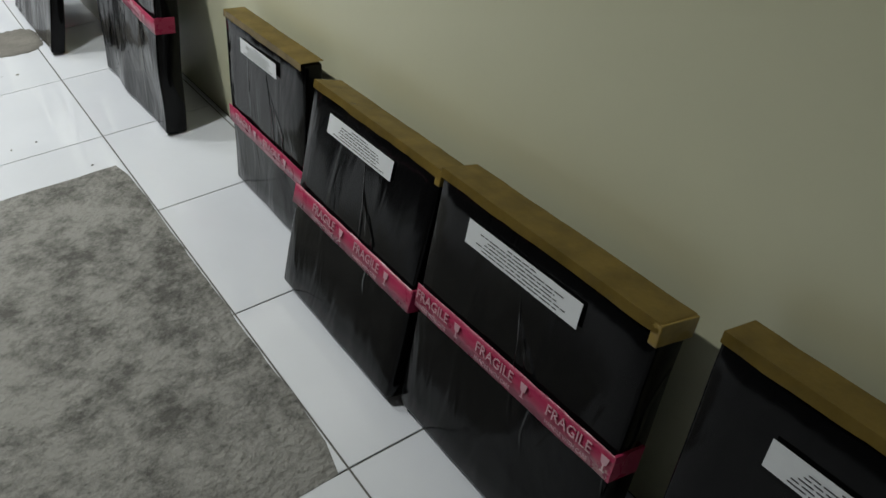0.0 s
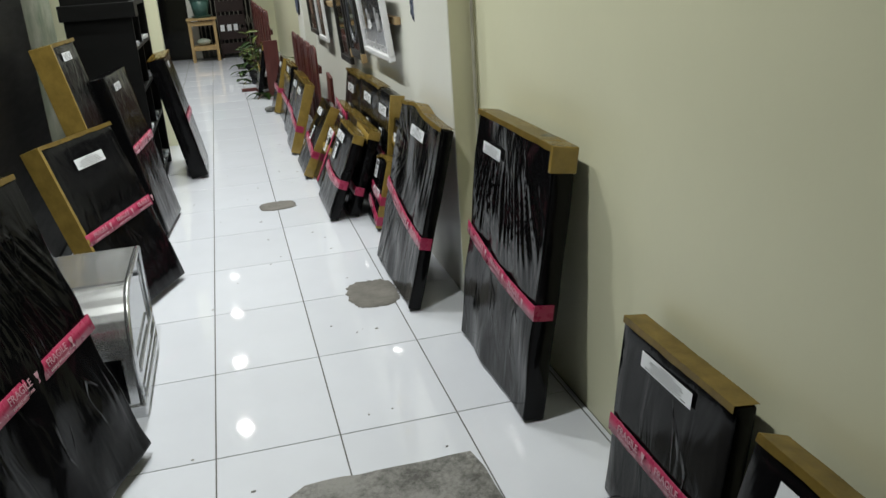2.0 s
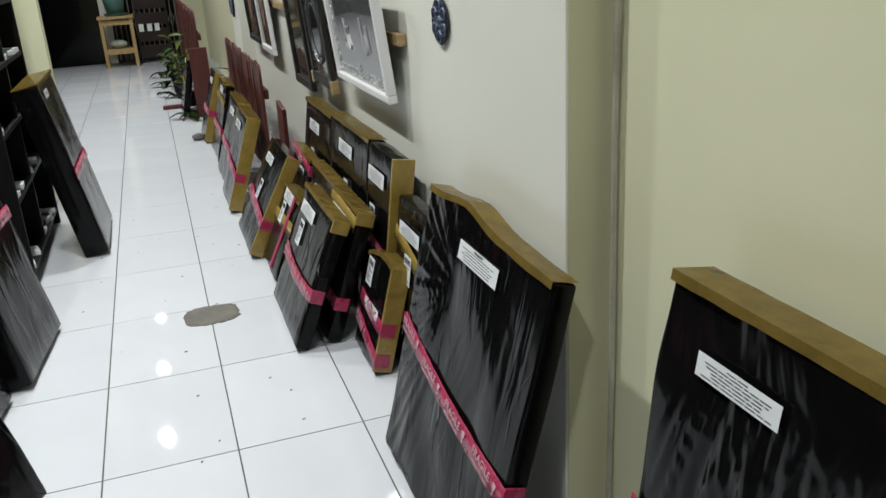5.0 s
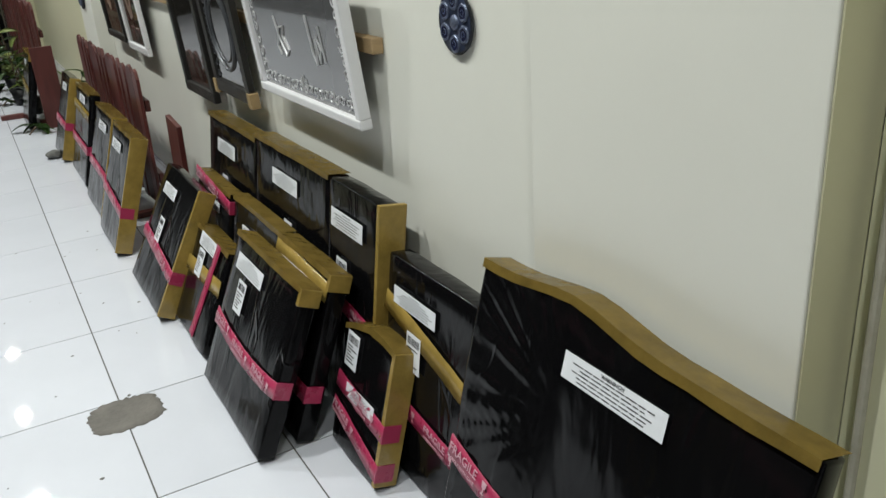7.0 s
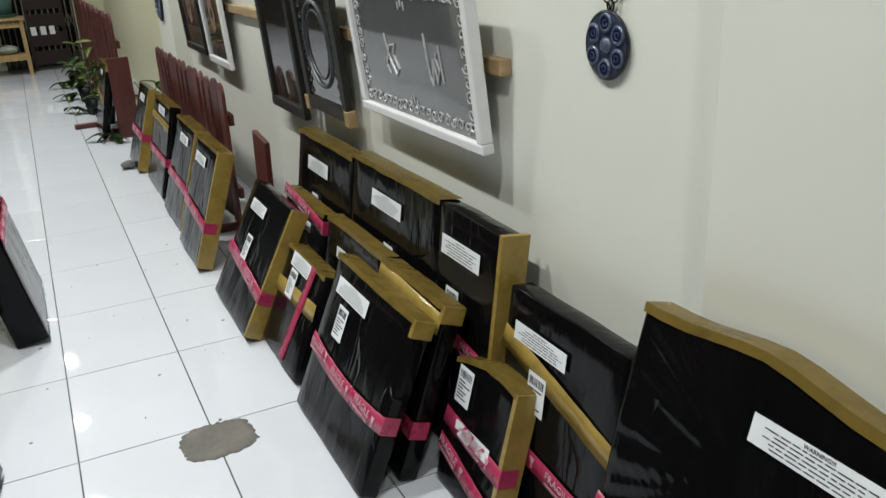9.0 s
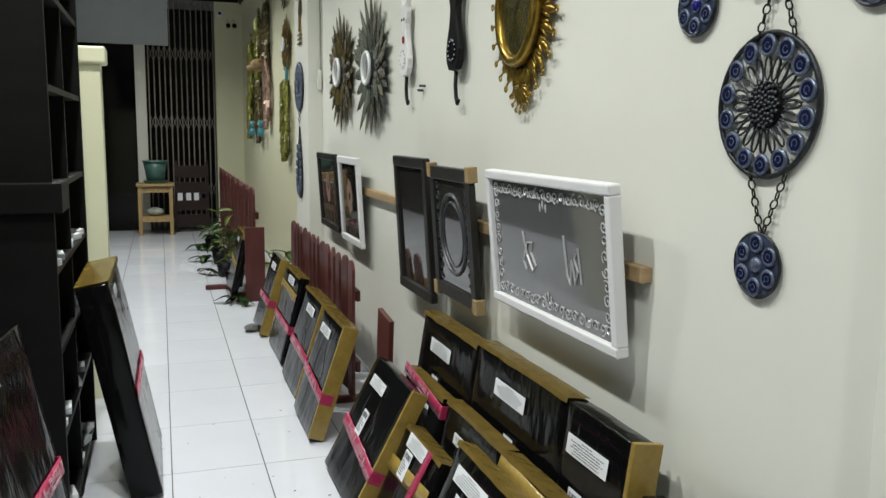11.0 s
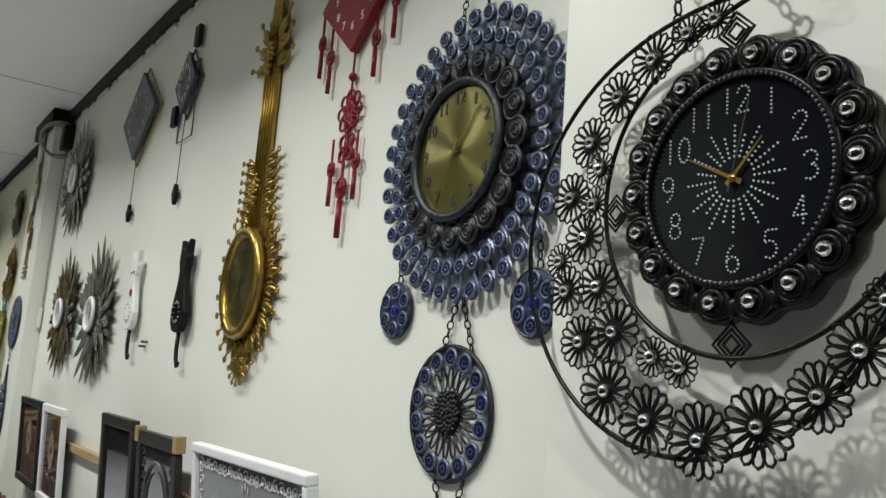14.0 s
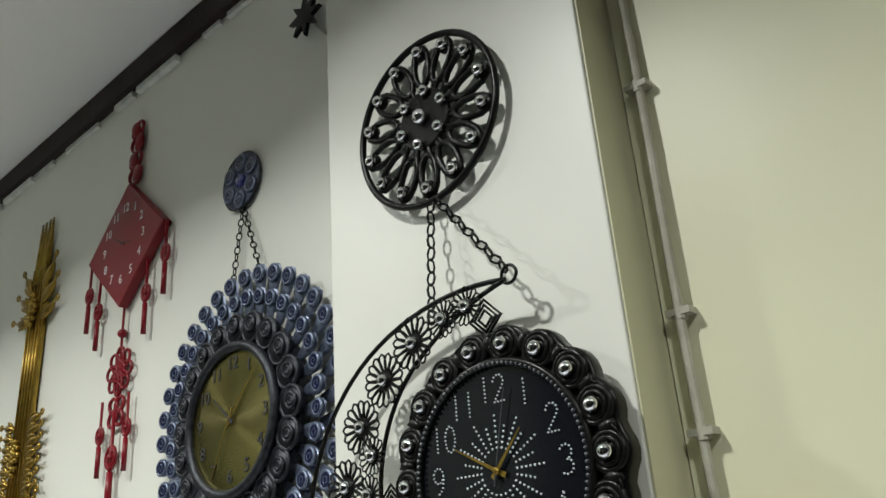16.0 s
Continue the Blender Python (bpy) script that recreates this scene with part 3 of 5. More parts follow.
package(3.235, 0.36, 0.20, 0.30, 0.725, 0.075, tape=(0.52, 0.46), label=(0.42, 0.85), lsize=(0.20, 0.07), ship=(0.35, 0.62), sidetape=0.25, toptape=False, seed=9)
package(3.955, 0.715, 0.20, 0.305, 0.725, 0.07, tape=None, label=(0.46, 0.85), lsize=(0.22, 0.07), ship=(0.52, 0.60), seed=10)
package(4.62, 0.655, 0.20, 0.305, 0.70, 0.07, tape=None, label=(0.42, 0.84), lsize=(0.22, 0.07), ship=(0.40, 0.60), seed=11)
package(3.42, 0.43, 0.005, 0.185, 0.51, 0.06, tape=(0.30, 0.30), label=(0.40, 0.86), lsize=(0.20, 0.05), sidetape=0.9, band=(0.93, 0.9), seed=12)
package(3.98, 0.53, 0.10, 0.195, 0.50, 0.05, tape=None, label=(0.45, 0.80), lsize=(0.20, 0.05), seed=13)
package(4.53, 0.50, 0.10, 0.195, 0.48, 0.05, tape=None, tape2=(0.99, 0.90), label=(0.5, 0.82), lsize=(0.20, 0.05), seed=14)
package(3.56, 0.59, -0.12, 0.09, 0.50, 0.055, tape=(0.44, 0.42), label=(0.32, 0.85), lsize=(0.22, 0.065), ship=(0.28, 0.66), sidetape=0.90, amp=0.003, drop=0.025, seed=15)
package(4.10, 0.42, -0.09, 0.075, 0.37, 0.07, tape=None, band=(0.60, 0.66), label=(0.45, 0.92), lsize=(0.19, 0.065), ship=(0.35, 0.70), amp=0.008, seed=16, upright=(0.75, 0.62),
        what="small puffy carton in black wrap with brown tape bands")
package(4.67, 0.56, -0.155, 0.105, 0.49, 0.06, tape=(0.42, 0.32), label=(0.34, 0.83), lsize=(0.18, 0.06), ship=(0.40, 0.52), sidetape=True, toptape=False, seed=17)
package(5.48, 0.50, -0.17, 0.015, 0.555, 0.07, tape=(0.42, 0.36), label=(0.38, 0.84), lsize=(0.20, 0.06), sidetape=True, seed=18)
package(6.15, 0.55, -0.14, 0.03, 0.545, 0.07, sidetape=True, tape=(0.42, 0.40), label=(0.55, 0.84), lsize=(0.20, 0.06), amp=0.006, seed=19)
package(6.95, 0.62, -0.12, 0.02, 0.56, 0.06, tape=(0.40, 0.40), label=(0.55, 0.90), lsize=(0.20, 0.06), band=(0.78, 0.76), seed=20)
package(7.62, 0.48, -0.16, 0.01, 0.56, 0.06, tape=(0.42, 0.42), label=(0.55, 0.86), lsize=(0.18, 0.06), sidetape=True, toptape=False, seed=21)
package(9.05, 0.56, -0.27, -0.13, 0.60, 0.06, tape=None, label=(0.5, 0.86), lsize=(0.14, 0.05), band=(0.55, 0.50), sidetape=0.9, seed=22,
        what="flat carton in black plastic wrap leaning on the picket fence")

# ---- left side ----
package(4.55, 0.68, -0.84, -1.015, 0.90, 0.12, rz=90, tape=(0.48, 0.46), label=(0.25, 0.93), lsize=(0.12, 0.05), seed=30, amp=0.005,
        what="thick flat carton in black plastic wrap leaning on the bookcase")
package(0, 0.57, 0, -0.26, 0.80, 0.085, rz=66, origin=(-1.17, 1.84), tape=(0.47, 0.50), label=(0.5, 0.85), lsize=(0.20, 0.06), sidetape=True, seed=31, amp=0.006,
        what="flat carton in black plastic wrap leaning beside the steel case")
package(2.62, 0.42, -1.16, -1.40, 1.17, 0.10, rz=84, origin=(-1.16, 2.62), tape=None, label=(0.42, 0.94), lsize=(0.13, 0.05), sidetape=True, seed=32,
        what="tall flat carton in black plastic wrap with brown tape")
package(3.15, 0.55, -1.05, -1.24, 0.95, 0.10, rz=84, origin=(-1.06, 3.10), tape=(0.55, 0.55), label=(0.35, 0.92), lsize=(0.13, 0.05), toptape=False, seed=33,
        what="tall flat carton in black plastic wrap")
package(0.02, 0.72, -1.03, -1.28, 0.93, 0.14, rz=72, origin=(-1.22, 0.02), tape=(0.45, 0.48), label=(0.25, 0.86), lsize=(0.16, 0.08), amp=0.014, seed=34, pleat=0.014,
        what="bulky carton in creased black plastic wrap")


def steel_case():
    e = thing("steel_display_case", pose(-1.05, 0.97, 0.0), "polished stainless steel display case with a curved front", "display case")
    W, Dp, H, R = 0.50, 0.60, 0.44, 0.20
    # curved sheet: front at y = 0, top at H
    prof = [(0.0, 0.04), (0.0, H - R)] + [(R - R * math.cos(a), H - R + R * math.sin(a)) for a in [i * math.pi / 20 for i in range(1, 11)]] + [(Dp, H)]
    bm = bmesh.new()
    A = [bm.verts.new((0, p[0], p[1])) for p in prof]
    B = [bm.verts.new((-W, p[0], p[1])) for p in prof]
    for i in range(len(prof) - 1):
        bm.faces.new((A[i], B[i], B[i + 1], A[i + 1]))
    C = [bm.verts.new((0, p[0] + 0.004, p[1] - 0.006)) for p in prof]
    D = [bm.verts.new((-W, p[0] + 0.004, p[1] - 0.006)) for p in prof]
    for i in range(len(prof) - 1):
        bm.faces.new((C[i], C[i + 1], D[i + 1], D[i]))
        bm.faces.new((A[i], A[i + 1], C[i + 1], C[i]))
        bm.faces.new((B[i], D[i], D[i + 1], B[i + 1]))
    bmesh.ops.recalc_face_normals(bm, faces=bm.faces)
    part("curved_cover", bm, M_STEEL, e, "mirror-like curved steel sheet")
    part("top_panel", box(-W, 0.0, R, Dp, H, H + 0.005, 0.001), M_STEEL, e, "flat steel top")
    out = [(p[0], p[1]) for p in prof] + [(Dp, 0.04)]
    side = plate([(p[0], p[1]) for p in out], 0.004)
    sd = part("side_panel", side, M_OVENGL, e, "pale glazed side panel")
    sd.matrix_local = pose(0.004, 0, 0, 0, 0, 90)
    fr = [(0.012, 0.0 + p[0], p[1]) for p in out]
    part("frame", tube(fr, 0.010, 6, True), M_STEEL, e, "steel edging", True)
    part("base", box(-W, 0.02, -0.01, Dp, 0.0, 0.05, 0.004), M_STEEL, e)
    part("front_glass", box(-W + 0.02, -0.03, -0.006, -0.001, 0.06, H - R - 0.01), M_GLAZE, e, "dark reflective front glass")
    part("back_panel", box(-W, 0, Dp - 0.006, Dp, 0.05, H), M_STEEL, e)
    part("latch", box(-0.02, 0.03, Dp * 0.55, Dp * 0.60, H - 0.03, H - 0.015, 0.004), M_GREY, e, "small wire latch")
    part("rail", box(0.018, 0.026, 0.02, Dp - 0.02, 0.10, 0.115), M_STEEL, e)
    part("rail", box(0.018, 0.026, 0.03, Dp - 0.03, 0.16, 0.17), M_STEEL, e)


steel_case()


def bookcase():
    e = thing("bookcase", pose(-1.14, 4.15, 0), "tall black wooden bookcase with open shelves", "bookcase")
    W, Dp, H = 1.20, 0.42, 2.3
    part("side", box(-Dp, 0, 0, 0.025, 0, H, 0.002), M_BWOOD, e)
    part("side", box(-Dp, 0, W - 0.025, W, 0, H, 0.002), M_BWOOD, e)
    part("divider", box(-Dp, -0.01, W * 0.48, W * 0.48 + 0.022, 0.1, H - 0.03), M_BWOOD, e)
    part("back_panel", box(-Dp, -Dp + 0.012, 0.025, W - 0.025, 0.05, H), M_BWOOD, e)
    part("top", box(-Dp - 0.01, 0.015, -0.01, W + 0.01, H, H + 0.03, 0.003), M_BWOOD, e)
    part("ledge", box(-Dp - 0.02, 0.03, -0.03, W * 0.15, 1.22, 1.32, 0.004), M_BWOOD, e)
    for z in (0.08, 0.42, 0.72, 1.0, 1.28, 1.62, 1.95):
        part("shelf", box(-Dp + 0.012, -0.005, 0.027, W - 0.027, z, z + 0.022), M_BWOOD, e)
    return e


bookcase()
rg = random.Random(8)
for z in (0.102, 0.442, 0.742, 1.022):
    for yy in (4.25, 4.45, 4.80, 5.02, 5.18):
        if rg.random() < 0.75:
            e = thing("pamphlet_stack", pose(-1.18, yy, z + 0.002, 0, 0, rg.uniform(-15, 15)), "small stack of pale papers on a black shelf", "papers", "papers on the bookcase")
            for i in range(3):
                part("sheet", box(-0.06, 0.03, -0.05, 0.05, i * 0.008, i * 0.008 + 0.007), M_PAPER if rg.random() < 0.7 else M_BOARD, e)
e = thing("shop_cabinet", pose(LEFT_X + 0.01, 1.75, 0), "tall plain black cabinet against the wall", "cabinet")
part("body", box(0, 0.34, 0, 1.5, 0, 2.1, 0.006), M_BWOOD, e)
part("plinth", box(0, 0.35, -0.01, 1.51, 0, 0.08, 0.004), M_BWOOD, e)
e = thing("shop_cabinet", pose(LEFT_X + 0.01, -1.2, 0), "low plain black cabinet against the wall", "cabinet")
part("body", box(0, 0.40, 0, 2.4, 0, 2.0, 0.006), M_BWOOD, e)
part("plinth", box(0, 0.41, -0.01, 2.41, 0, 0.08, 0.004), M_BWOOD, e)


# ---- fences, plants, stool ----
def fence(x, y0, y1, h, n, w, label):
    e = thing("picket_fence", pose(x, y0, 0), label, "fence", "small picket fences")
    out = [(-w / 2, 0.03), (w / 2, 0.03), (w / 2, h - 0.05), (w * 0.3, h - 0.012), (0, h), (-w * 0.3, h - 0.012), (-w / 2, h - 0.05)]
    pk = mesh_of("picket", plate(out, 0.018, 0.009, 0.003), M_FENCE)
    for i in range(n):
        yy = (y1 - y0) * i / (n - 1)
        share("picket", pk, e, pose(0.004 * (i % 2), yy, 0.006 * math.sin(i * 2.3), 0, 0, 90 + 5 * math.sin(i * 1.7)))
    for z in (h * 0.22, h * 0.72):
        part("rail", box(0.014, 0.04, -0.05, y1 - y0 + 0.05, z, z + 0.06, 0.003), M_FENCE, e)
    for yy in (0.0, y1 - y0):
        part("foot", box(-0.14, 0.10, yy - 0.03, yy + 0.03, 0, 0.03, 0.003), M_FENCE, e)
    return e


fence(0.17, 5.55, 7.62, 0.80, 13, 0.115, "dark red painted picket fence behind the packages")
fence(-0.02, 8.75, 13.2, 0.98, 26, 0.115, "dark red painted picket fence in front of plants")
e = thing("fence_panel", pose(0.20, 4.98, 0, 6), "plain dark red painted board leaning on the fence", "board")
part("board", box(-0.012, 0.012, -0.10, 0.12, 0.0, 0.63, 0.003), M_FENCE, e)
e = thing("fence_panel", pose(-0.06, 8.47, 0), "plain dark red painted board at the end of the fence", "board")
part("board", box(-0.07, 0.10, -0.012, 0.012, 0.0, 0.66, 0.003), M_FENCE, e)


def leaf_mesh(l, w, material):
    bm = bmesh.new()
    n = 5
    rows = []
    for i in range(n + 1):
        f = i / n
        ww = w * math.sin(math.pi * min(1, f * 0.94 + 0.06)) ** 0.8
        z = -0.35 * l * f * f
        rows.append([bm.verts.new((s * ww / 2, l * f, z + abs(s) * ww * 0.15)) for s in (-1, 0, 1)])
    for i in range(n):
        for j in range(2):
            bm.faces.new((rows[i][j], rows[i][j + 1], rows[i + 1][j + 1], rows[i + 1][j]))
    bmesh.ops.solidify(bm, geom=bm.faces[:], thickness=0.0015)
    return mesh_of("leaf", bm, material, True)


LEAF_A, LEAF_B = leaf_mesh(0.16, 0.075, M_LEAF), leaf_mesh(0.17, 0.08, M_YLEAF)


def plant(x, y, h, n, seed, spread=0.16):
    rg = random.Random(seed)
    e = thing("potted_plant", pose(x, y, 0), "leafy green potted plant beside the red fence", "plant", "plants by the fence")
    part("pot", cone(0.07, 0.095, 0.15, 18), M_NIGHT, e, "small dark pot", True)
    st = bmesh.new()
    for i in range(n // 4 + 1):
        a, r = rg.uniform(0, math.tau), rg.uniform(0.3, 1) * spread
        hh = h * rg.uniform(0.5, 1.0)
        pts = [(r * (t ** 1.5) * math.cos(a), r * (t ** 1.5) * math.sin(a), 0.13 + (hh - 0.13) * t) for t in (0, 0.3, 0.6, 0.85, 1)]
        add(st, tube(pts, 0.004, 5))
        for k in range(4):
            t = rg.uniform(0.45, 1.0)
            share("leaf", LEAF_B if rg.random() < 0.55 else LEAF_A, e,
                  pose(r * (t ** 1.5) * math.cos(a), r * (t ** 1.5) * math.sin(a), 0.13 + (hh - 0.13) * t, rg.uniform(-25, 35), rg.uniform(-25, 25), rg.uniform(0, 360)))
    part("stem", st, M_STEM, e)
    return e


plant(-0.16, 9.25, 0.62, 16, 1)
plant(-0.20, 9.85, 0.74, 20, 2, 0.2)
plant(-0.20, 10.7, 0.50, 16, 3, 0.2)
plant(-0.22, 11.8, 0.42, 12, 4)
plant(0.17, 8.55, 0.48, 14, 5, 0.18)
rg = random.Random(12)
for (px, py) in ((-0.33, 9.9), (-0.36, 10.9), (-0.34, 11.9), (-0.22, 8.35)):
    e = thing("fallen_leaves", pose(px, py, 0.004), "green leafy sprig lying low on the tiles", "leaves", "low sprigs")
    for k in range(7):
        share("leaf", LEAF_A, e, pose(rg.uniform(-0.07, 0.07), rg.uniform(-0.1, 0.1), 0.06, rg.uniform(-8, 8), 0, rg.uniform(0, 360)))
    part("stem", tube([(-0.06, -0.08, 0.01), (0, 0, 0.05), (0.06, 0.08, 0.02)], 0.006, 5), M_STEM, e)
e = thing("wood_block", pose(-0.33, 9.15, 0), "short dark wooden block on the floor", "block")
part("block", box(-0.11, 0.1, -0.03, 0.03, 0, 0.04, 0.004), M_FENCE, e)
e = thing("cleaning_rag", pose(-0.20, 7.35, 0), "crumpled grey rag behind the packages", "rag")
bm = ball(0.055, None, 20, 12)
for v in bm.verts:
    n = noise.noise_vector(v.co * 22)
    v.co += 0.014 * n
    v.co.z = max(0.0, v.co.z * 0.5 + 0.03)
part("cloth", bm, M_RUG, e, "", True)

e = thing("wooden_stool", pose(-0.89, 13.72, 0), "raw pale wooden stool with a lower shelf", "stool")
w = 0.21
for sx in (-1, 1):
    for sy in (-1, 1):
        part("leg", box(sx * w - 0.025, sx * w + 0.025, sy * 0.17 - 0.025, sy * 0.17 + 0.025, 0, 0.70, 0.004), M_WOOD, e)
part("seat", box(-w - 0.045, w + 0.045, -0.22, 0.22, 0.70, 0.735, 0.004), M_WOOD, e)
for z in (0.64, 0.22):
    for sy in (-1, 1):
        part("stretcher", box(-w, w, sy * 0.17 - 0.012, sy * 0.17 + 0.012, z - 0.03, z + 0.03, 0.003), M_WOOD, e)
    for sx in (-1, 1):
        part("stretcher", box(sx * w - 0.012, sx * w + 0.012, -0.17, 0.17, z - 0.03, z + 0.03, 0.003), M_WOOD, e)
part("shelf", box(-w, w, -0.16, 0.16, 0.25, 0.265), M_WOOD, e)
e = thing("flower_pot", pose(-0.88, 13.72, 0.737), "teal plastic flower pot on the stool", "pot")
part("body", cone(0.12, 0.165, 0.28, 20, pose(0, 0, 0.03)), M_POT, e, "", True)
part("saucer", cone(0.15, 0.17, 0.035, 20), M_POT, e)
part("rim", tube(arc(0.168, 0, math.tau, 24)[:-1], 0.012, 6, True), M_POT, e).matrix_local = pose(0, 0, 0.31, 90)
e = thing("cloth_bundle", pose(-0.9, 13.7, 0.267), "pale green folded cloth on the stool shelf", "cloth")
bm = ball(0.10, pose(0, 0, 0.06) @ Matrix.Diagonal((1.2, 1, 0.6, 1)), 16, 10)
for v in bm.verts:
    v.co += 0.015 * noise.noise_vector(v.co * 18)
part("cloth", bm, M_STAIN, e, "", True)
e = thing("dark_crate", pose(-0.38, 13.85, 0), "very dark brown slatted crate beside the stool", "crate")
for i in range(4):
    part("slat", box(-0.24, 0.24, -0.02, 0.0, 0.08 + i * 0.24, 0.26 + i * 0.24, 0.003), M_CRATE, e)
for sx in (-0.22, 0.22):
    part("post", box(sx - 0.02, sx + 0.02, 0.0, 0.04, 0, 1.05), M_CRATE, e)
for i, xx in enumerate((-0.17, -0.05, 0.06)):
    part("tag", plate([(xx - 0.035, 0.47), (xx + 0.035, 0.47), (xx + 0.035, 0.58), (xx - 0.035, 0.58)], 0.003, -0.022), M_PAPER, e, "small white tag")

# ---- small fixtures ----
structure("conduit_pipe", tube([(0.405 + 0.002 * math.sin(z * 5), 1.538 + 0.002 * math.sin(z * 7), z) for z in [0.173 * i for i in range(21)]], 0.0075, 10), M_PIPE, "painted conduit in the corner of the pillar")
bm = bmesh.new()
for z in (1.95, 2.12, 2.50, 3.0):
    add(bm, cone(0.0100, 0.0100, 0.020, 10, pose(0.405, 1.538, z)))
    add(bm, box(0.396, 0.419, 1.520, 1.558, z + 0.006, z + 0.016))
structure("pipe_clip", bm, M_PIPE, "small painted pipe clip")
e = thing("power_outlet", pose(WALL_X, 1.47, 1.742, 0, 0, -90), "aged beige double power socket on the wall", "socket")
part("plate", box(-0.06, 0.075, -0.035, 0, -0.10, 0.10, 0.008), M_SOCK, e)
for z in (-0.052, 0.052):
    for xx in (-0.026, 0.045):
        part("socket_well", disc(0.028, 0.003, -0.0345, 24), M_BRASSY, e, "round brown socket well")
        hb = bmesh.new()
        for s in (-0.009, 0.009):
            add(hb, disc(0.003, 0.002, -0.0378, 10), pose(s, 0, 0))
        part("socket_hole", hb, M_NIGHT, e).matrix_local = pose(xx, 0, z)
        e.children[-2].matrix_local = pose(xx, 0, z)
e = thing("security_camera", pose(0.10, END_Y, 3.22), "small white dome camera on the end wall", "camera")
part("base", cone(0.055, 0.055, 0.03, 18, pose(0, 0, 0, 90)), M_WHITE, e)
part("dome", ball(0.045, pose(0, -0.05, 0)), M_WHITE, e, "", True)
part("lens", ball(0.022, pose(0, -0.085, -0.005)), M_NIGHT, e, "", True)
for xx in (0.22, 0.31):
    e = thing("hanging_sensor", pose(xx, END_Y - 0.01, 3.05), "small dark hanging gadget on the end wall", "sensor", "gadgets on the end wall")
    part("body", ball(0.035, pose(0, -0.03, 0)), M_NIGHT, e, "", True)
    part("wire", tube([(0, -0.01, 0.03), (-0.01, -0.01, 0.09)], 0.004, 5), M_CABLE, e)
e = thing("cable_coil", pose(0.36, 7.70, 3.22), "coil of grey cable hanging on the pillar", "cable")
bm = bmesh.new()
for i in range(5):
    add(bm, torus(0.115 + 0.006 * i, 0.006, 28, 5), pose(-0.03 + 0.004 * i, -0.02 - 0.006 * i, 0.006 * math.sin(i * 2), 0, 0, 14 * math.sin(i)))
part("loops", bm, M_CABLE, e, "", True)
part("tail", tube([(0.05, -0.012, 0), (0.045, 0.0, -0.5), (0.05, 0.004, -1.25)], 0.005, 5), M_CABLE, e)
part("junction_box", box(0.02, 0.05, -0.03, 0.01, -1.40, -1.25, 0.004), M_WALL, e, "small cream junction box")
e = thing("wall_speaker", pose(0.40, 7.55, 3.22), "small black loudspeaker high on the wall", "speaker")
part("body", box(-0.06, 0.012, -0.06, 0.06, -0.09, 0.09, 0.01), M_NIGHT, e)
part("bracket", box(-0.01, 0.014, -0.02, 0.02, 0.09, 0.12), M_NIGHT, e)
for (yy, zz) in ((5.02, 1.72), (5.05, 1.70)):
    e = thing("wall_hook", pose(WALL_X, yy, zz), "small metal nail hook in the bare wall", "hook", "nail hooks")
    part("nail", cone(0.006, 0.006, 0.03, 8, pose(0, 0, 0, 0, -90)), M_GREY, e)


# ---- pictures on the wooden rail ----
e = thing("picture_rail", pose(WALL_X, 0, 1.13), "rough raw wooden batten fixed along the wall", "batten")
part("batten", box(-0.036, -0.001, 3.02, 6.30, -0.022, 0.022, 0.004), M_RAIL, e)


def on_wall(y, z, x=WALL_X):
    return pose(x, y, z, 0, 0, -90)


def curl(cx, cz, r, turns, flip, y, a0=0.0):
    pts = []
    for i in range(15):
        t = i / 14
        a = a0 + flip * turns * math.tau * t
        rr = r * (1 - 0.85 * t)
        pts.append((cx + rr * math.cos(a), y, cz + rr * math.sin(a)))
    return tube(pts, 0.0022, 4)


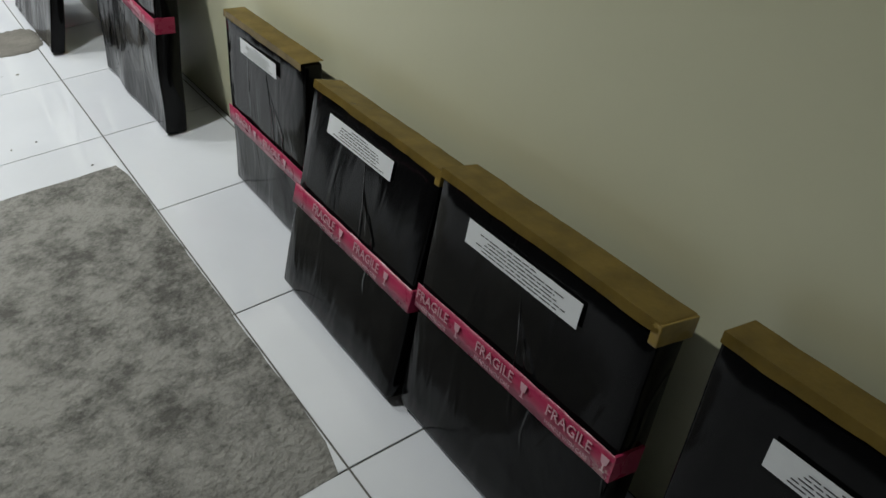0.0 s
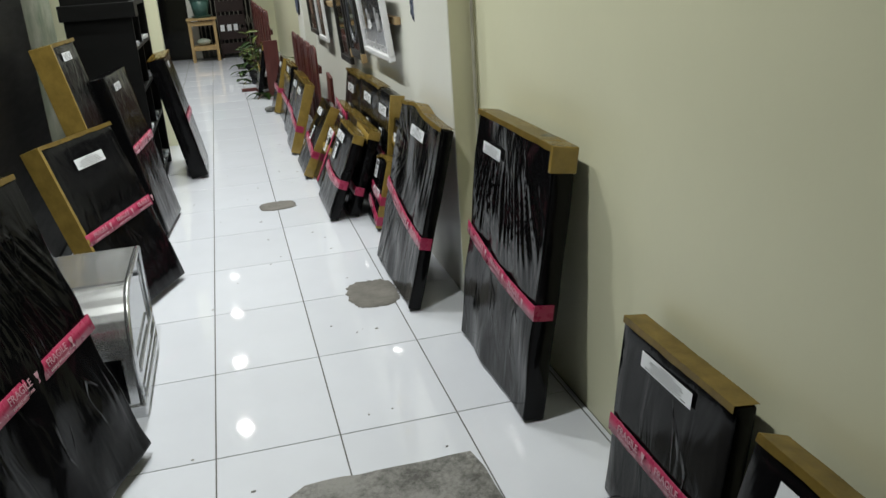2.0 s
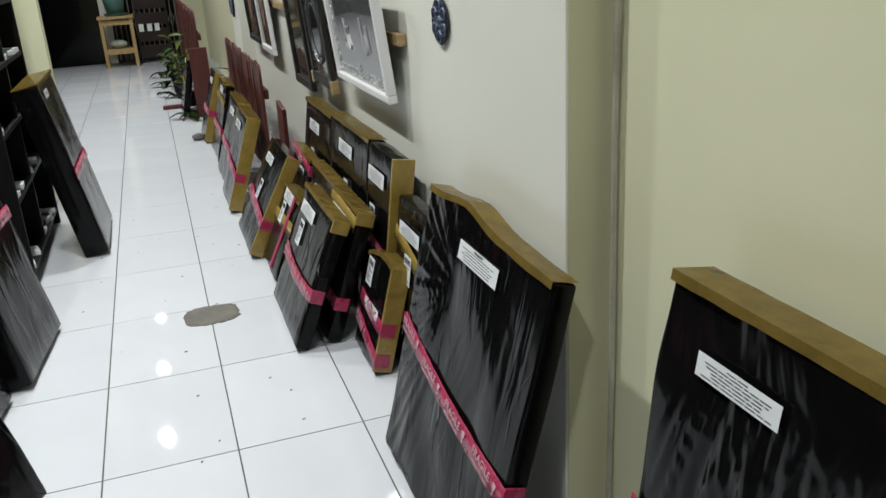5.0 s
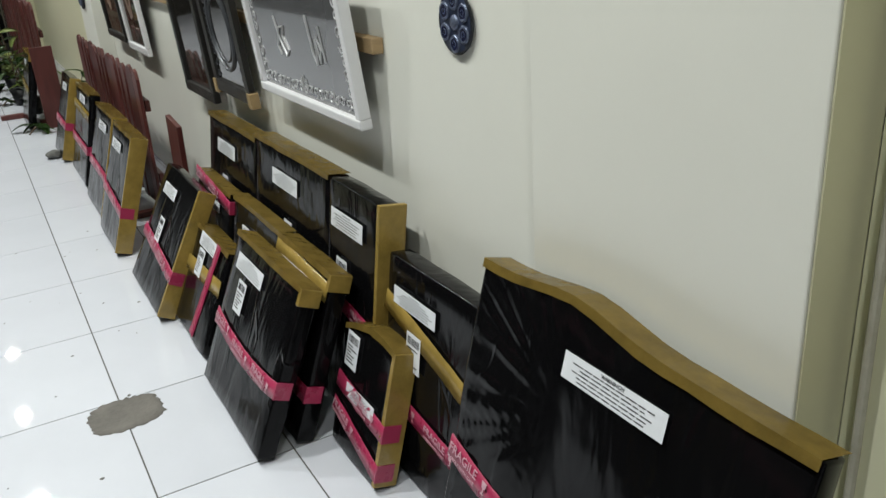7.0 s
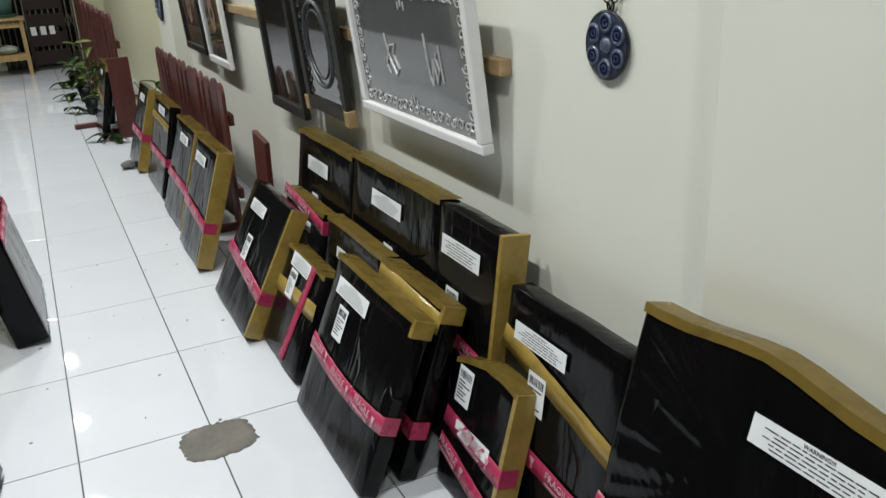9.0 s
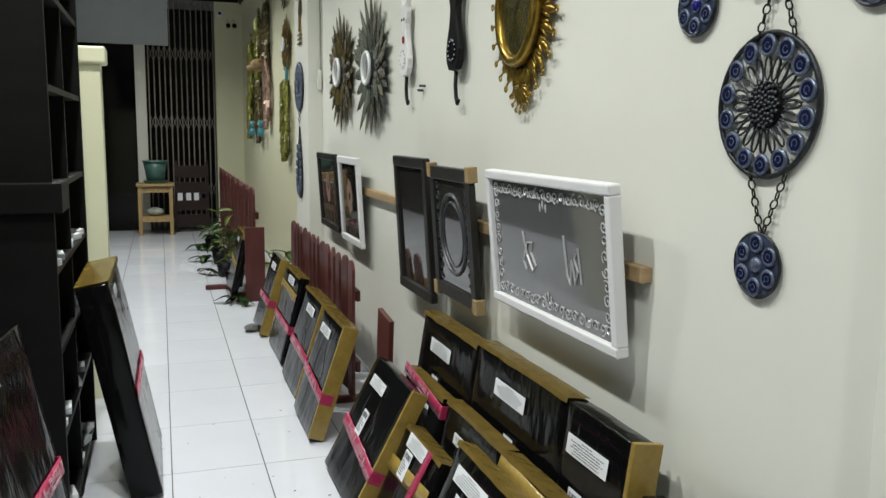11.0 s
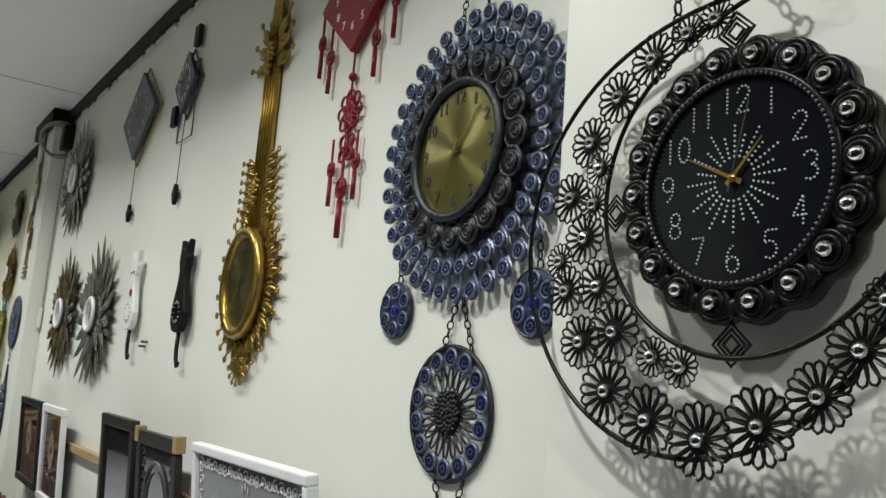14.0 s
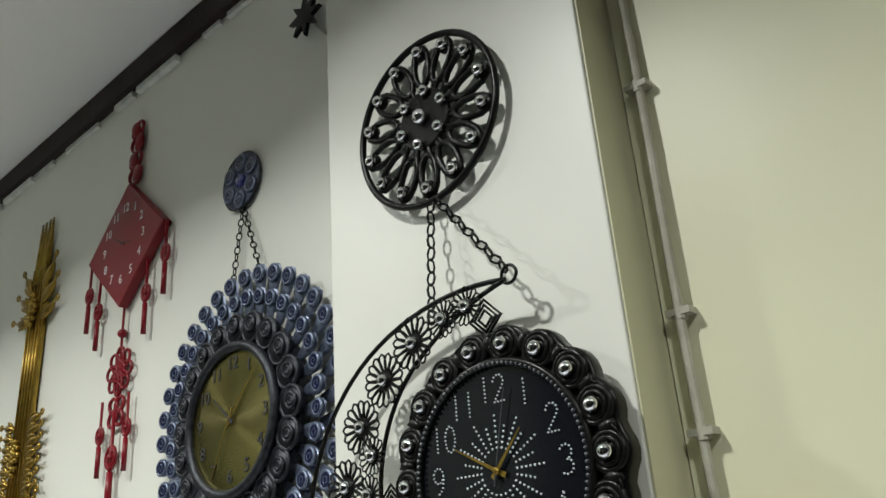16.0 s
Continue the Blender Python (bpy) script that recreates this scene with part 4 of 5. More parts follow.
def picture(y_far, y_near, z0, z1, gap0, gap1, frame_mat, print_mat, label, fw=0.045, art="", depth=0.03):
    """A framed print that hangs with its foot gap0 and its head gap1 off the wall."""
    L, H = y_far - y_near, z1 - z0
    tilt = math.degrees(math.atan2(gap1 - gap0, H))
    e = thing("framed_picture", pose(WALL_X - gap0 - 0.004, y_far, z0, 0, 0, -90) @ pose(0, 0, 0, tilt), label, "picture", "framed pictures")
    for nm, a in (("frame_rail", (0, L, z0 * 0, fw)), ("frame_rail", (0, L, H - fw, H))):
        part(nm, box(a[0], a[1], -depth, 0, a[2], a[3], 0.006), frame_mat, e)
    for a in ((0, fw), (L - fw, L)):
        part("frame_stile", box(a[0] + 0.0, a[1], -depth + 0.002, -0.001, fw - 0.001, H - fw + 0.001, 0.005), frame_mat, e)
    part("print", box(fw - 0.004, L - fw + 0.004, -depth * 0.55, -0.003, fw - 0.004, H - fw + 0.004), print_mat, e, "glazed print")
    yy = -depth * 0.55 - 0.002
    if art == "scroll":
        bm = bmesh.new()
        x0, x1, b0, b1 = fw + 0.03, L - fw - 0.03, fw + 0.03, H - fw - 0.03
        k = 0
        x = x0
        while x < x1:
            for zz, s in ((b0, 1), (b1, -1)):
                add(bm, curl(x, zz, 0.020, 1.2, s if k % 2 else -s, yy, k))
                add(bm, ball(0.005, pose(x + 0.018, yy, zz + 0.012 * s), 6, 4))
            x += 0.042
            k += 1
        z = b0
        while z < b1:
            for xx, s in ((x0, 1), (x1, -1)):
                add(bm, curl(xx, z, 0.020, 1.2, s if k % 2 else -s, yy, k))
            z += 0.042
            k += 1
        for xx, zz in ((L / 2, b0 + 0.03), (L / 2, b1 - 0.03)):
            for d in (-0.02, 0, 0.02):
                add(bm, ball(0.009, pose(xx + d, yy, zz - abs(d) * 0.5) @ Matrix.Diagonal((0.6, 0.2, 1.6, 1)), 8, 6))
        part("scroll_border", bm, M_SILK, e, "silver scrollwork border")
        for cx, pts in ((L * 0.36, ((-0.07, 0.09), (-0.03, -0.02), (0.03, -0.09), (0.07, -0.06), (0.02, 0.0), (0.05, 0.05), (-0.02, 0.04), (-0.08, -0.05), (-0.05, -0.09))),
                        (L * 0.70, ((-0.07, 0.12), (-0.05, -0.05), (-0.02, -0.09), (0.0, 0.02), (0.03, -0.08), (0.06, -0.02), (0.03, 0.03), (0.07, 0.08), (0.09, -0.07)))):
            p3 = [(cx + a * 0.62, yy, H * 0.46 + b * 0.7) for a, b in pts]
            part("script_mark", tube(p3, 0.0038, 5), M_SILK, e, "silver brush-like script stroke")
    if art == "mirror":
        cx, cz = L / 2, H / 2
        bm = bmesh.new()
        add(bm, torus(L * 0.30, 0.008, 36, 6, yy, H * 0.30), pose(cx, 0, cz))
        add(bm, torus(L * 0.24, 0.004, 36, 6, yy, H * 0.24), pose(cx, 0, cz))
        part("oval_border", bm, M_GREY, e, "dark pewter oval border")
        bm = bmesh.new()
        for i in range(10):
            for s in (0, 1):
                add(bm, curl(fw + 0.02 + s * (L - 2 * fw - 0.04), fw + 0.03 + i * (H - 2 * fw - 0.06) / 9, 0.02, 1.1, 1 if s else -1, yy, i))
        part("corner_scroll", bm, M_GREY, e, "dark carved scrollwork")
        for xx in (-0.012, L - 0.03):
            for zz in (-0.012, H - 0.05):
                part("corner_guard", box(xx, xx + 0.045, -depth - 0.004, 0.004, zz, zz + 0.062, 0.003), M_CARD, e, "cardboard corner guard")
    if art == "flowers":
        bm = bmesh.new()
        for i in range(7):
            a = i * math.tau / 7
            add(bm, ball(0.03, pose(L * 0.5 + 0.05 * math.cos(a), yy, H * 0.55 + 0.07 * math.sin(a)) @ Matrix.Diagonal((1, 0.08, 1.5, 1)), 8, 6))
        part("motif", bm, M_ROSE, e, "pale flower motif")
    return e


picture(3.92, 3.05, 0.90, 1.375, 0.035, 0.085, M_PICW, M_GLASSG, "white framed grey print with silver scrollwork border", 0.032, "scroll", 0.04)
picture(4.62, 4.12, 0.80, 1.36, 0.035, 0.08, M_PICB, M_GLASSD, "carved black framed oval mirror print with cardboard corners", 0.055, "mirror")
picture(5.20, 4.68, 0.72, 1.385, 0.035, 0.08, M_PICB, M_GLASSD, "dark carved wooden framed print behind glass", 0.05, "", 0.032)
picture(6.66, 6.08, 0.78, 1.34, 0.035, 0.07, M_PICW, M_GLASSD, "white framed flower print", 0.045, "flowers")
picture(7.42, 6.76, 0.80, 1.345, 0.035, 0.07, M_PICB, M_GLASSD, "black framed dark flower print", 0.045, "flowers")


# ---- blue eye-bead clock ----
def chain(p0, p1, e, material, r=0.006, sag=0.0):
    a, b = Vector(p0), Vector(p1)
    n = max(3, int((b - a).length / (r * 2.6)))
    lk = bmesh.new()
    d = (b - a)
    rot = Vector((0, 0, 1)).rotation_difference(d.normalized()).to_matrix().to_4x4()
    for i in range(n):
        c = a + d * ((i + 0.5) / n)
        c.z -= sag * 4 * (i / n) * (1 - i / n)
        add(lk, torus(r, r * 0.28, 8, 4, 0, r * 1.6), Matrix.Translation(c) @ rot @ pose(0, 0, 0, 0, 0, 90 * (i % 2) + 20))
    return part("chain", lk, material, e, "small metal chain")


def eye_bead(r):
    bm = torus(r, r * 0.28, 14, 5)
    add(bm, torus(r * 0.45, r * 0.25, 10, 4))
    add(bm, disc(r, r * 0.25, r * 0.15, 12))
    return bm


def eye_disc(r, m=None):
    """The dark enamel ground of an eye bead, between its two raised rings."""
    bm = disc(r * 0.97, r * 0.10, -r * 0.09, 14)
    if m is not None:
        bmesh.ops.transform(bm, matrix=m, verts=bm.verts)
    return mesh_of("eye", bm, M_NAVY)


def petal_mesh(l, w, r):
    """A drop-shaped petal along +z with an eye bead at its tip."""
    bm = bmesh.new()
    n, k = 8, 7
    rows = []
    for i in range(n + 1):
        f = i / n
        ww = w * (0.25 + 0.75 * math.sin(min(1, f / 0.75) * math.pi * 0.5)) * (1 if f < 0.75 else math.sqrt(max(0.04, 1 - ((f - 0.75) / 0.27) ** 2)))
        rows.append([bm.verts.new((ww / 2 * math.cos(math.pi * j / (k - 1)), -0.16 * ww * math.sin(math.pi * j / (k - 1)), l * f)) for j in range(k)])
    for i in range(n):
        for j in range(k - 1):
            bm.faces.new((rows[i][j], rows[i + 1][j], rows[i + 1][j + 1], rows[i][j + 1]))
    add(bm, eye_bead(r), pose(0, -0.16 * w - 0.002, l * 0.76))
    return bm


def ring_of(name, me, e, n, R, y, a0=0.0, tilt=0.0):
    for i in range(n):
        a = a0 + 360 / n * i
        share(name, me, e, pose(0, y, 0, 0, a, 0) @ pose(0, 0, R, tilt))


def medallion(e, name, r, cx, cz, y, gem=True):
    md = part(name, disc(r, 0.008, y, 28, None, 0.002), M_BLUED, e, "", True)
    md.matrix_local = pose(cx, 0, cz)
    bead = mesh_of("bead", eye_bead(r * 0.24), M_SLATE, True)
    eye = eye_disc(r * 0.24)
    for i in range(6):
        share("bead", bead, md, pose(0, y - 0.010, 0, 0, 60 * i) @ pose(0, 0, r * 0.68))
        share("eye", eye, md, pose(0, y - 0.010, 0, 0, 60 * i) @ pose(0, 0, r * 0.68))
    part("rim", torus(r, 0.004, 30, 5, y - 0.006), M_SLATED, md)
    part("gem", ball(r * 0.26, pose(0, y - 0.008, 0) @ Matrix.Diagonal((1, 0.5, 1, 1))), M_GEM if gem else M_SLATE, md, "cobalt blue gem", True)
    return md


def numerals(e, R, size, material, y, skip=(), rz=1.0):
    for h in range(1, 13):
        if h in skip:
            continue
        a = radians(90 - 30 * h)
        part("numeral", lettering(str(h), size), material, e).matrix_local = pose(R * math.cos(a), y, R * rz * math.sin(a))


def clock_hand(e, l, w, ang, y, material, name="clock_pointer"):
    part(name, plate([(-w, -l * 0.18), (w, -l * 0.18), (w * 0.7, 0), (0.0006, l), (-0.0006, l), (-w * 0.7, 0)], 0.0012), material, e).matrix_local = pose(0, y, 0, 0, ang)


def eye_clock(y, z):
    e = thing("wall_clock", on_wall(y, z), "blue pewter sunburst wall clock with eye beads and chained medallions", "clock")
    p1 = mesh_of("petal", petal_mesh(0.098, 0.043, 0.0175), M_SLATE, True)
    ring_of("petal", p1, e, 36, 0.262, -0.016, 0, 4)
    ring_of("eye", eye_disc(0.0175, pose(0, -0.16 * 0.043 - 0.002, 0.098 * 0.76)), e, 36, 0.262, -0.016, 0, 4)
    p2 = mesh_of("petal", petal_mesh(0.088, 0.040, 0.0160), M_SLATE, True)
    ring_of("petal", p2, e, 36, 0.212, -0.026, 5, 4)
    ring_of("eye", eye_disc(0.0160, pose(0, -0.16 * 0.040 - 0.002, 0.088 * 0.76)), e, 36, 0.212, -0.026, 5, 4)
    sc = bmesh.new()
    add(sc, disc(0.036, 0.012, 0, 16), None)
    add(sc, torus(0.034, 0.005, 16, 5, -0.010))
    add(sc, eye_bead(0.016), pose(0, -0.016, 0.008))
    scal = mesh_of("scallop", sc, M_SLATED, True)
    ring_of("scallop", scal, e, 20, 0.205, -0.040)
    part("backing", disc(0.225, 0.03, -0.012, 40), M_SLATED, e)
    part("rim", torus(0.163, 0.012, 48, 8, -0.058), M_SLATED, e, "dark pewter rim", True)
    part("dial", disc(0.160, 0.012, -0.042, 48), M_DIALG, e, "brushed brass dial")
    numerals(e, 0.125, 0.042, M_INK, -0.0555)
    clock_hand(e, 0.13, 0.004, 42, -0.058, M_GOLD)
    clock_hand(e, 0.085, 0.004, -50, -0.060, M_INK)
    clock_hand(e, 0.14, 0.0025, 205, -0.062, M_GOLD)
    medallion(e, "medallion", 0.078, -0.050, 0.622, -0.004)
    chain((-0.04, -0.01, 0.547), (-0.06, -0.02, 0.345), e, M_IRON, 0.007)
    chain((-0.04, -0.01, 0.547), (0.05, -0.02, 0.345), e, M_IRON, 0.007)
    medallion(e, "medallion", 0.071, -0.275, -0.365, -0.004)
    chain((-0.265, -0.008, -0.295), (-0.262, -0.016, -0.20), e, M_IRON, 0.007)
    medallion(e, "medallion", 0.071, 0.250, -0.365, -0.004)
    chain((0.262, -0.008, -0.295), (0.262, -0.016, -0.20), e, M_IRON, 0.007)
    # open middle medallion
    mm = part("open_medallion", torus(0.150, 0.006, 40, 6, -0.008), M_SLATED, e, "open pewter medallion", True)
    mm.matrix_local = pose(-0.018, 0, -0.605)
    bead = mesh_of("bead", eye_bead(0.019), M_SLATE, True)
    eye = eye_disc(0.019)
    for i in range(14):
        share("eye", eye, mm, pose(0, -0.012, 0, 0, 360 / 14 * i) @ pose(0, 0, 0.124))
        share("bead", bead, mm, pose(0, -0.012, 0, 0, 360 / 14 * i) @ pose(0, 0, 0.124))
    bm = bmesh.new()
    for i in range(20):
        add(bm, torus(0.009, 0.0028, 10, 4, 0, 0.026), pose(0, -0.010, 0, 0, 18 * i) @ pose(0, 0, 0.078))
    part("spoke_ring", bm, M_SLATED, mm, "looped metal spokes")
    part("hub", disc(0.050, 0.010, -0.004, 24), M_IRON, mm)
    bm = bmesh.new()
    rg2 = random.Random(3)
    for i in range(60):
        a, r = i * 2.39996, 0.047 * math.sqrt((i + 0.5) / 60)
        add(bm, ball(0.0055, pose(r * math.cos(a), -0.016, r * math.sin(a)), 6, 4))
    part("hub_studs", bm, M_SLATED, mm)
    chain((-0.01, -0.012, -0.345), (-0.055, -0.01, -0.468), e, M_IRON, 0.007)
    chain((0.01, -0.012, -0.345), (0.055, -0.01, -0.468), e, M_IRON, 0.007)
    medallion(e, "medallion", 0.070, -0.014, -0.945, -0.004, False)
    chain((-0.055, -0.01, -0.745), (-0.008, -0.01, -0.875), e, M_IRON, 0.007)
    chain((0.055, -0.01, -0.745), (-0.002, -0.01, -0.875), e, M_IRON, 0.007)


eye_clock(2.600, 2.166)


# ---- black moon clock on the pillar ----
def oval(cx, cz, rx, rz, a0, a1, n=20):
    return [(cx + rx * math.cos(radians(a0 + (a1 - a0) * i / n)), cz + rz * math.sin(radians(a0 + (a1 - a0) * i / n))) for i in range(n + 1)]


# strokes of each figure in a box one wide and two high
STROKES = {"0": [oval(0.5, 1, 0.5, 1, 0, 360)], "1": [[(0.5, 2), (0.5, 0)]], "2": [oval(0.5, 1.5, 0.5, 0.5, 170, -35) + [(0, 0), (1, 0)]],
           "3": [oval(0.45, 1.5, 0.5, 0.5, 150, -80) + oval(0.45, 0.5, 0.55, 0.5, 85, -150)], "4": [[(0.75, 0), (0.75, 2), (0, 0.6), (1.05, 0.6)]],
           "5": [[(0.95, 2), (0.15, 2), (0.05, 1.1)] + oval(0.45, 0.62, 0.55, 0.62, 120, -140)], "6": [oval(0.5, 0.58, 0.5, 0.58, 0, 360), oval(0.75, 0.9, 0.75, 1.1, 180, 95)],
           "7": [[(0, 2), (1, 2), (0.35, 0)]], "8": [oval(0.5, 1.5, 0.42, 0.48, 0, 360), oval(0.5, 0.5, 0.5, 0.52, 0, 360)],
           "9": [oval(0.5, 1.42, 0.5, 0.58, 0, 360), oval(0.25, 1.1, 0.75, 1.1, 0, -85)]}


def dotted(s, w, h, r):
    """A number set in small round stones."""
    bm = bmesh.new()
    x = -(len(s) * w + (len(s) - 1) * w * 0.35) / 2
    for ch in s:
        for line in STROKES[ch]:
            pts = [Vector((x + a * w, 0, (b / 2 - 0.5) * h)) for a, b in line]
            left = 0.0
            for a, b in zip(pts, pts[1:]):
                d = (b - a).length
                while left <= d:
                    add(bm, ball(r, Matrix.Translation(a + (b - a) * (left / d)), 6, 4))
                    left += r * 3.6
                left -= d
        x += w * 1.35
    return bm


def wire_flower(R, n=16):
    """Looped wire petals round a hub."""
    bm = bmesh.new()
    for i in range(n):
        a = i * math.tau / n
        wv = R * math.sin(math.pi / n) * 1.12
        pts = [(wv * math.sin(t * math.tau) * (0.35 + 0.65 * (1 - math.cos(t * math.tau)) / 2), -0.006 * math.sin(t * math.pi), R * (0.16 + 0.84 * (1 - math.cos(t * math.tau)) / 2)) for t in [j / 10 for j in range(10)]]
        t = tube(pts, R * 0.050, 4, True)
        add(bm, t, pose(0, 0, 0, 0, math.degrees(a)))
    add(bm, disc(R * 0.38, 0.005, 0.0, 14))
    return bm


def moon_clock(y, z):
    e = thing("wall_clock", on_wall(y, z, PIL_X - 0.010), "black iron crescent moon wall clock with silver beads", "clock")
    # scalloped frame
    n, S = 96, 18
    out = [((0.196 + 0.011 * abs(math.cos(S / 2 * k * math.tau / n))) * math.cos(k * math.tau / n), (0.196 + 0.011 * abs(math.cos(S / 2 * k * math.tau / n))) * math.sin(k * math.tau / n)) for k in range(n)]
    part("frame", plate(out, 0.028, -0.018, 0.005), M_IRON, e, "scalloped black frame", True)
    lobe = bmesh.new()
    add(lobe, torus(0.024, 0.005, 16, 5, 0))
    add(lobe, torus(0.017, 0.004, 14, 5, -0.003))
    add(lobe, disc(0.024, 0.006, 0.004, 14))
    lob = mesh_of("rosette", lobe, M_IRON, True)
    bead = mesh_of("silver_bead", ball(0.0112, None, 14, 10), M_SILVER, True)
    leafm = bmesh.new()
    for s in (-1, 1):
        add(leafm, curl(0.010 * s, 0, 0.013, 1.2, s, -0.002, 1.2))
    add(leafm, ball(0.011, Matrix.Diagonal((0.8, 0.5, 1.3, 1)), 8, 6))
    lf = mesh_of("leaf_ornament", leafm, M_IRON, True)
    for i in range(S):
        a = 360 / S * i + 10
        rs = share("rosette", lob, e, pose(0, -0.050, 0, 0, a) @ pose(0, 0, 0.177))
        share("silver_bead", bead, rs, pose(0, -0.009, 0), "polished silver bead")
        share("leaf_ornament", lf, e, pose(0, -0.050, 0, 0, a + 10) @ pose(0, 0, 0.182))
    part("rim", torus(0.153, 0.006, 60, 6, -0.052), M_IRON, e, "beaded inner rim", True)
    bm = bmesh.new()
    for i in range(110):
        a = i * math.tau / 110
        add(bm, ball(0.0032, pose(0.149 * math.cos(a), -0.058, 0.149 * math.sin(a)), 5, 4))
    part("rim_beading", bm, M_GREY, e)
    part("dial", disc(0.150, 0.006, -0.044, 60), M_FACEB, e, "black dial")
    for h in range(1, 13):
        a = radians(90 - 30 * h)
        s = str(h)
        part("numeral", dotted(s, 0.019, 0.038, 0.0016), M_STONE, e, "rhinestone numeral").matrix_local = pose(0.114 * math.cos(a), -0.0515, 0.114 * math.sin(a))
    bm = bmesh.new()
    for i in range(24):
        a = i * math.tau / 24
        for k in range(7 if i % 2 == 0 else 5):
            r = 0.032 + 0.0075 * k
            add(bm, ball(0.0018, pose(r * math.cos(a), -0.051, r * math.sin(a)), 5, 4))
    part("stone_ray", bm, M_STONE, e, "rays of small clear stones")["kind"] = "stuff"
    clock_hand(e, 0.085, 0.004, -62, -0.054, M_GOLD)
    clock_hand(e, 0.070, 0.004, 42, -0.056, M_GOLD)
    clock_hand(e, 0.115, 0.0010, 14, -0.058, M_GREY)
    part("hub", ball(0.006, pose(0, -0.056, 0)), M_GOLD, e)
    # crescent: outer and inner rods meet in two ringed tips
    tip0, tip1 = (0.040, 0.272), (0.232, -0.108)
    oc, orad = (-0.094, -0.062), 0.330

    def between(c, r):
        a0 = math.atan2(tip0[1] - c[1], tip0[0] - c[0])
        a1 = math.atan2(tip1[1] - c[1], tip1[0] - c[0])
        if a1 < a0:
            a1 += math.tau
        r0, r1 = math.hypot(tip0[0] - c[0], tip0[1] - c[1]), math.hypot(tip1[0] - c[0], tip1[1] - c[1])
        return [(c[0] + (r + (r0 - r) * max(0, 1 - t * 6) ** 2 + (r1 - r) * max(0, t * 6 - 5) ** 2) * math.cos(a0 + (a1 - a0) * t), -0.045,
                 c[1] + (r + (r0 - r) * max(0, 1 - t * 6) ** 2 + (r1 - r) * max(0, t * 6 - 5) ** 2) * math.sin(a0 + (a1 - a0) * t)) for t in [i / 60 for i in range(61)]]
    part("outer_rod", tube(between(oc, orad), 0.0042, 6), M_IRON, e, "", True)
    part("inner_rod", tube(between((0.0, -0.005), 0.245), 0.0042, 6), M_IRON, e, "", True)
    for tx, tz in (tip0, tip1):
        part("tip_ring", torus(0.014, 0.0028, 20, 5, -0.045), M_IRON, e, "", True).matrix_local = pose(tx + 0.008, 0, tz + 0.006)
    # wire flowers in two staggered rows
    big, mid, sml = (mesh_of("wire_flower", wire_flower(r), M_IRON) for r in (0.053, 0.044, 0.031))
    fb = mesh_of("silver_bead", ball(0.0108, None, 14, 10), M_SILVER, True)

    def flower(a, r, me):
        f = share("wire_flower", me, e, pose(r * math.cos(radians(a)), -0.045, -0.005 + r * math.sin(radians(a)), 0, a * 3, 0))
        share("silver_bead", fb, f, pose(0, -0.008, 0), "polished silver bead")
    for a, r, s in ((98, 0.258, sml), (109, 0.262, sml), (124, 0.272, mid), (141, 0.285, mid), (158, 0.302, mid), (166, 0.264, sml), (176, 0.322, mid), (179, 0.268, sml),
                    (190, 0.290, mid), (194, 0.352, sml), (203, 0.352, mid), (208, 0.285, mid), (218, 0.362, mid), (224, 0.298, big), (233, 0.375, big), (241, 0.280, sml),
                    (247, 0.368, big), (252, 0.272, sml), (262, 0.362, big), (277, 0.335, big), (293, 0.315, mid), (307, 0.292, mid), (320, 0.272, sml)):
        flower(a, r, s)
    dia = bmesh.new()
    for k in (1.0, 0.72, 0.44):
        add(dia, tube([(0.030 * k, 0, 0), (0, 0, 0.030 * k), (-0.030 * k, 0, 0), (0, 0, -0.030 * k)], 0.003, 4, True))
    dm = mesh_of("diamond_bracket", dia, M_IRON)
    for a in (92, 184, 268):
        share("diamond_bracket", dm, e, pose(0.228 * math.cos(radians(a)), -0.04, -0.003 + 0.228 * math.sin(radians(a)), 0, 0, 0), "black wire diamond bracket")
    # round disc above
    dc = part("upper_disc", torus(0.165, 0.007, 48, 6, -0.014), M_IRON, e, "pierced round iron disc", True)
    dc.matrix_local = pose(-0.124, 0, 0.636)
    bm = bmesh.new()
    for i in range(14):
        add(bm, torus(0.019, 0.0065, 12, 5, 0, 0.042), pose(0, -0.012, 0, 0, 360 / 14 * i) @ pose(0, 0, 0.112))
        add(bm, torus(0.011, 0.005, 10, 4, 0, 0.024), pose(0, -0.012, 0, 0, 360 / 14 * (i + 0.5)) @ pose(0, 0, 0.066))
        add(bm, disc(0.015, 0.008, -0.008, 12), pose(0, 0, 0, 0, 360 / 14 * i) @ pose(0, 0, 0.140))
    part("pierced_petals", bm, M_IRON, dc, "", True)
    part("hub", disc(0.060, 0.010, -0.008, 28, None, 0.003), M_IRON, dc)
    for i in range(14):
        share("silver_bead", bead, dc, pose(0, -0.022, 0, 0, 360 / 14 * i) @ pose(0, 0, 0.140))
    for i in range(6):
        share("silver_bead", bead, dc, pose(0, -0.024, 0, 0, 60 * i + 12) @ pose(0, 0, 0.052))
    share("silver_bead", bead, dc, pose(0, -0.026, 0) @ Matrix.Diagonal((1.4, 1.4, 1.4, 1)))
    chain((-0.122, -0.016, 0.472), (-0.118, -0.04, 0.245), e, M_IRON, 0.008)
    chain((-0.112, -0.016, 0.472), (0.045, -0.045, 0.285), e, M_IRON, 0.008)


moon_clock(1.772, 1.935)


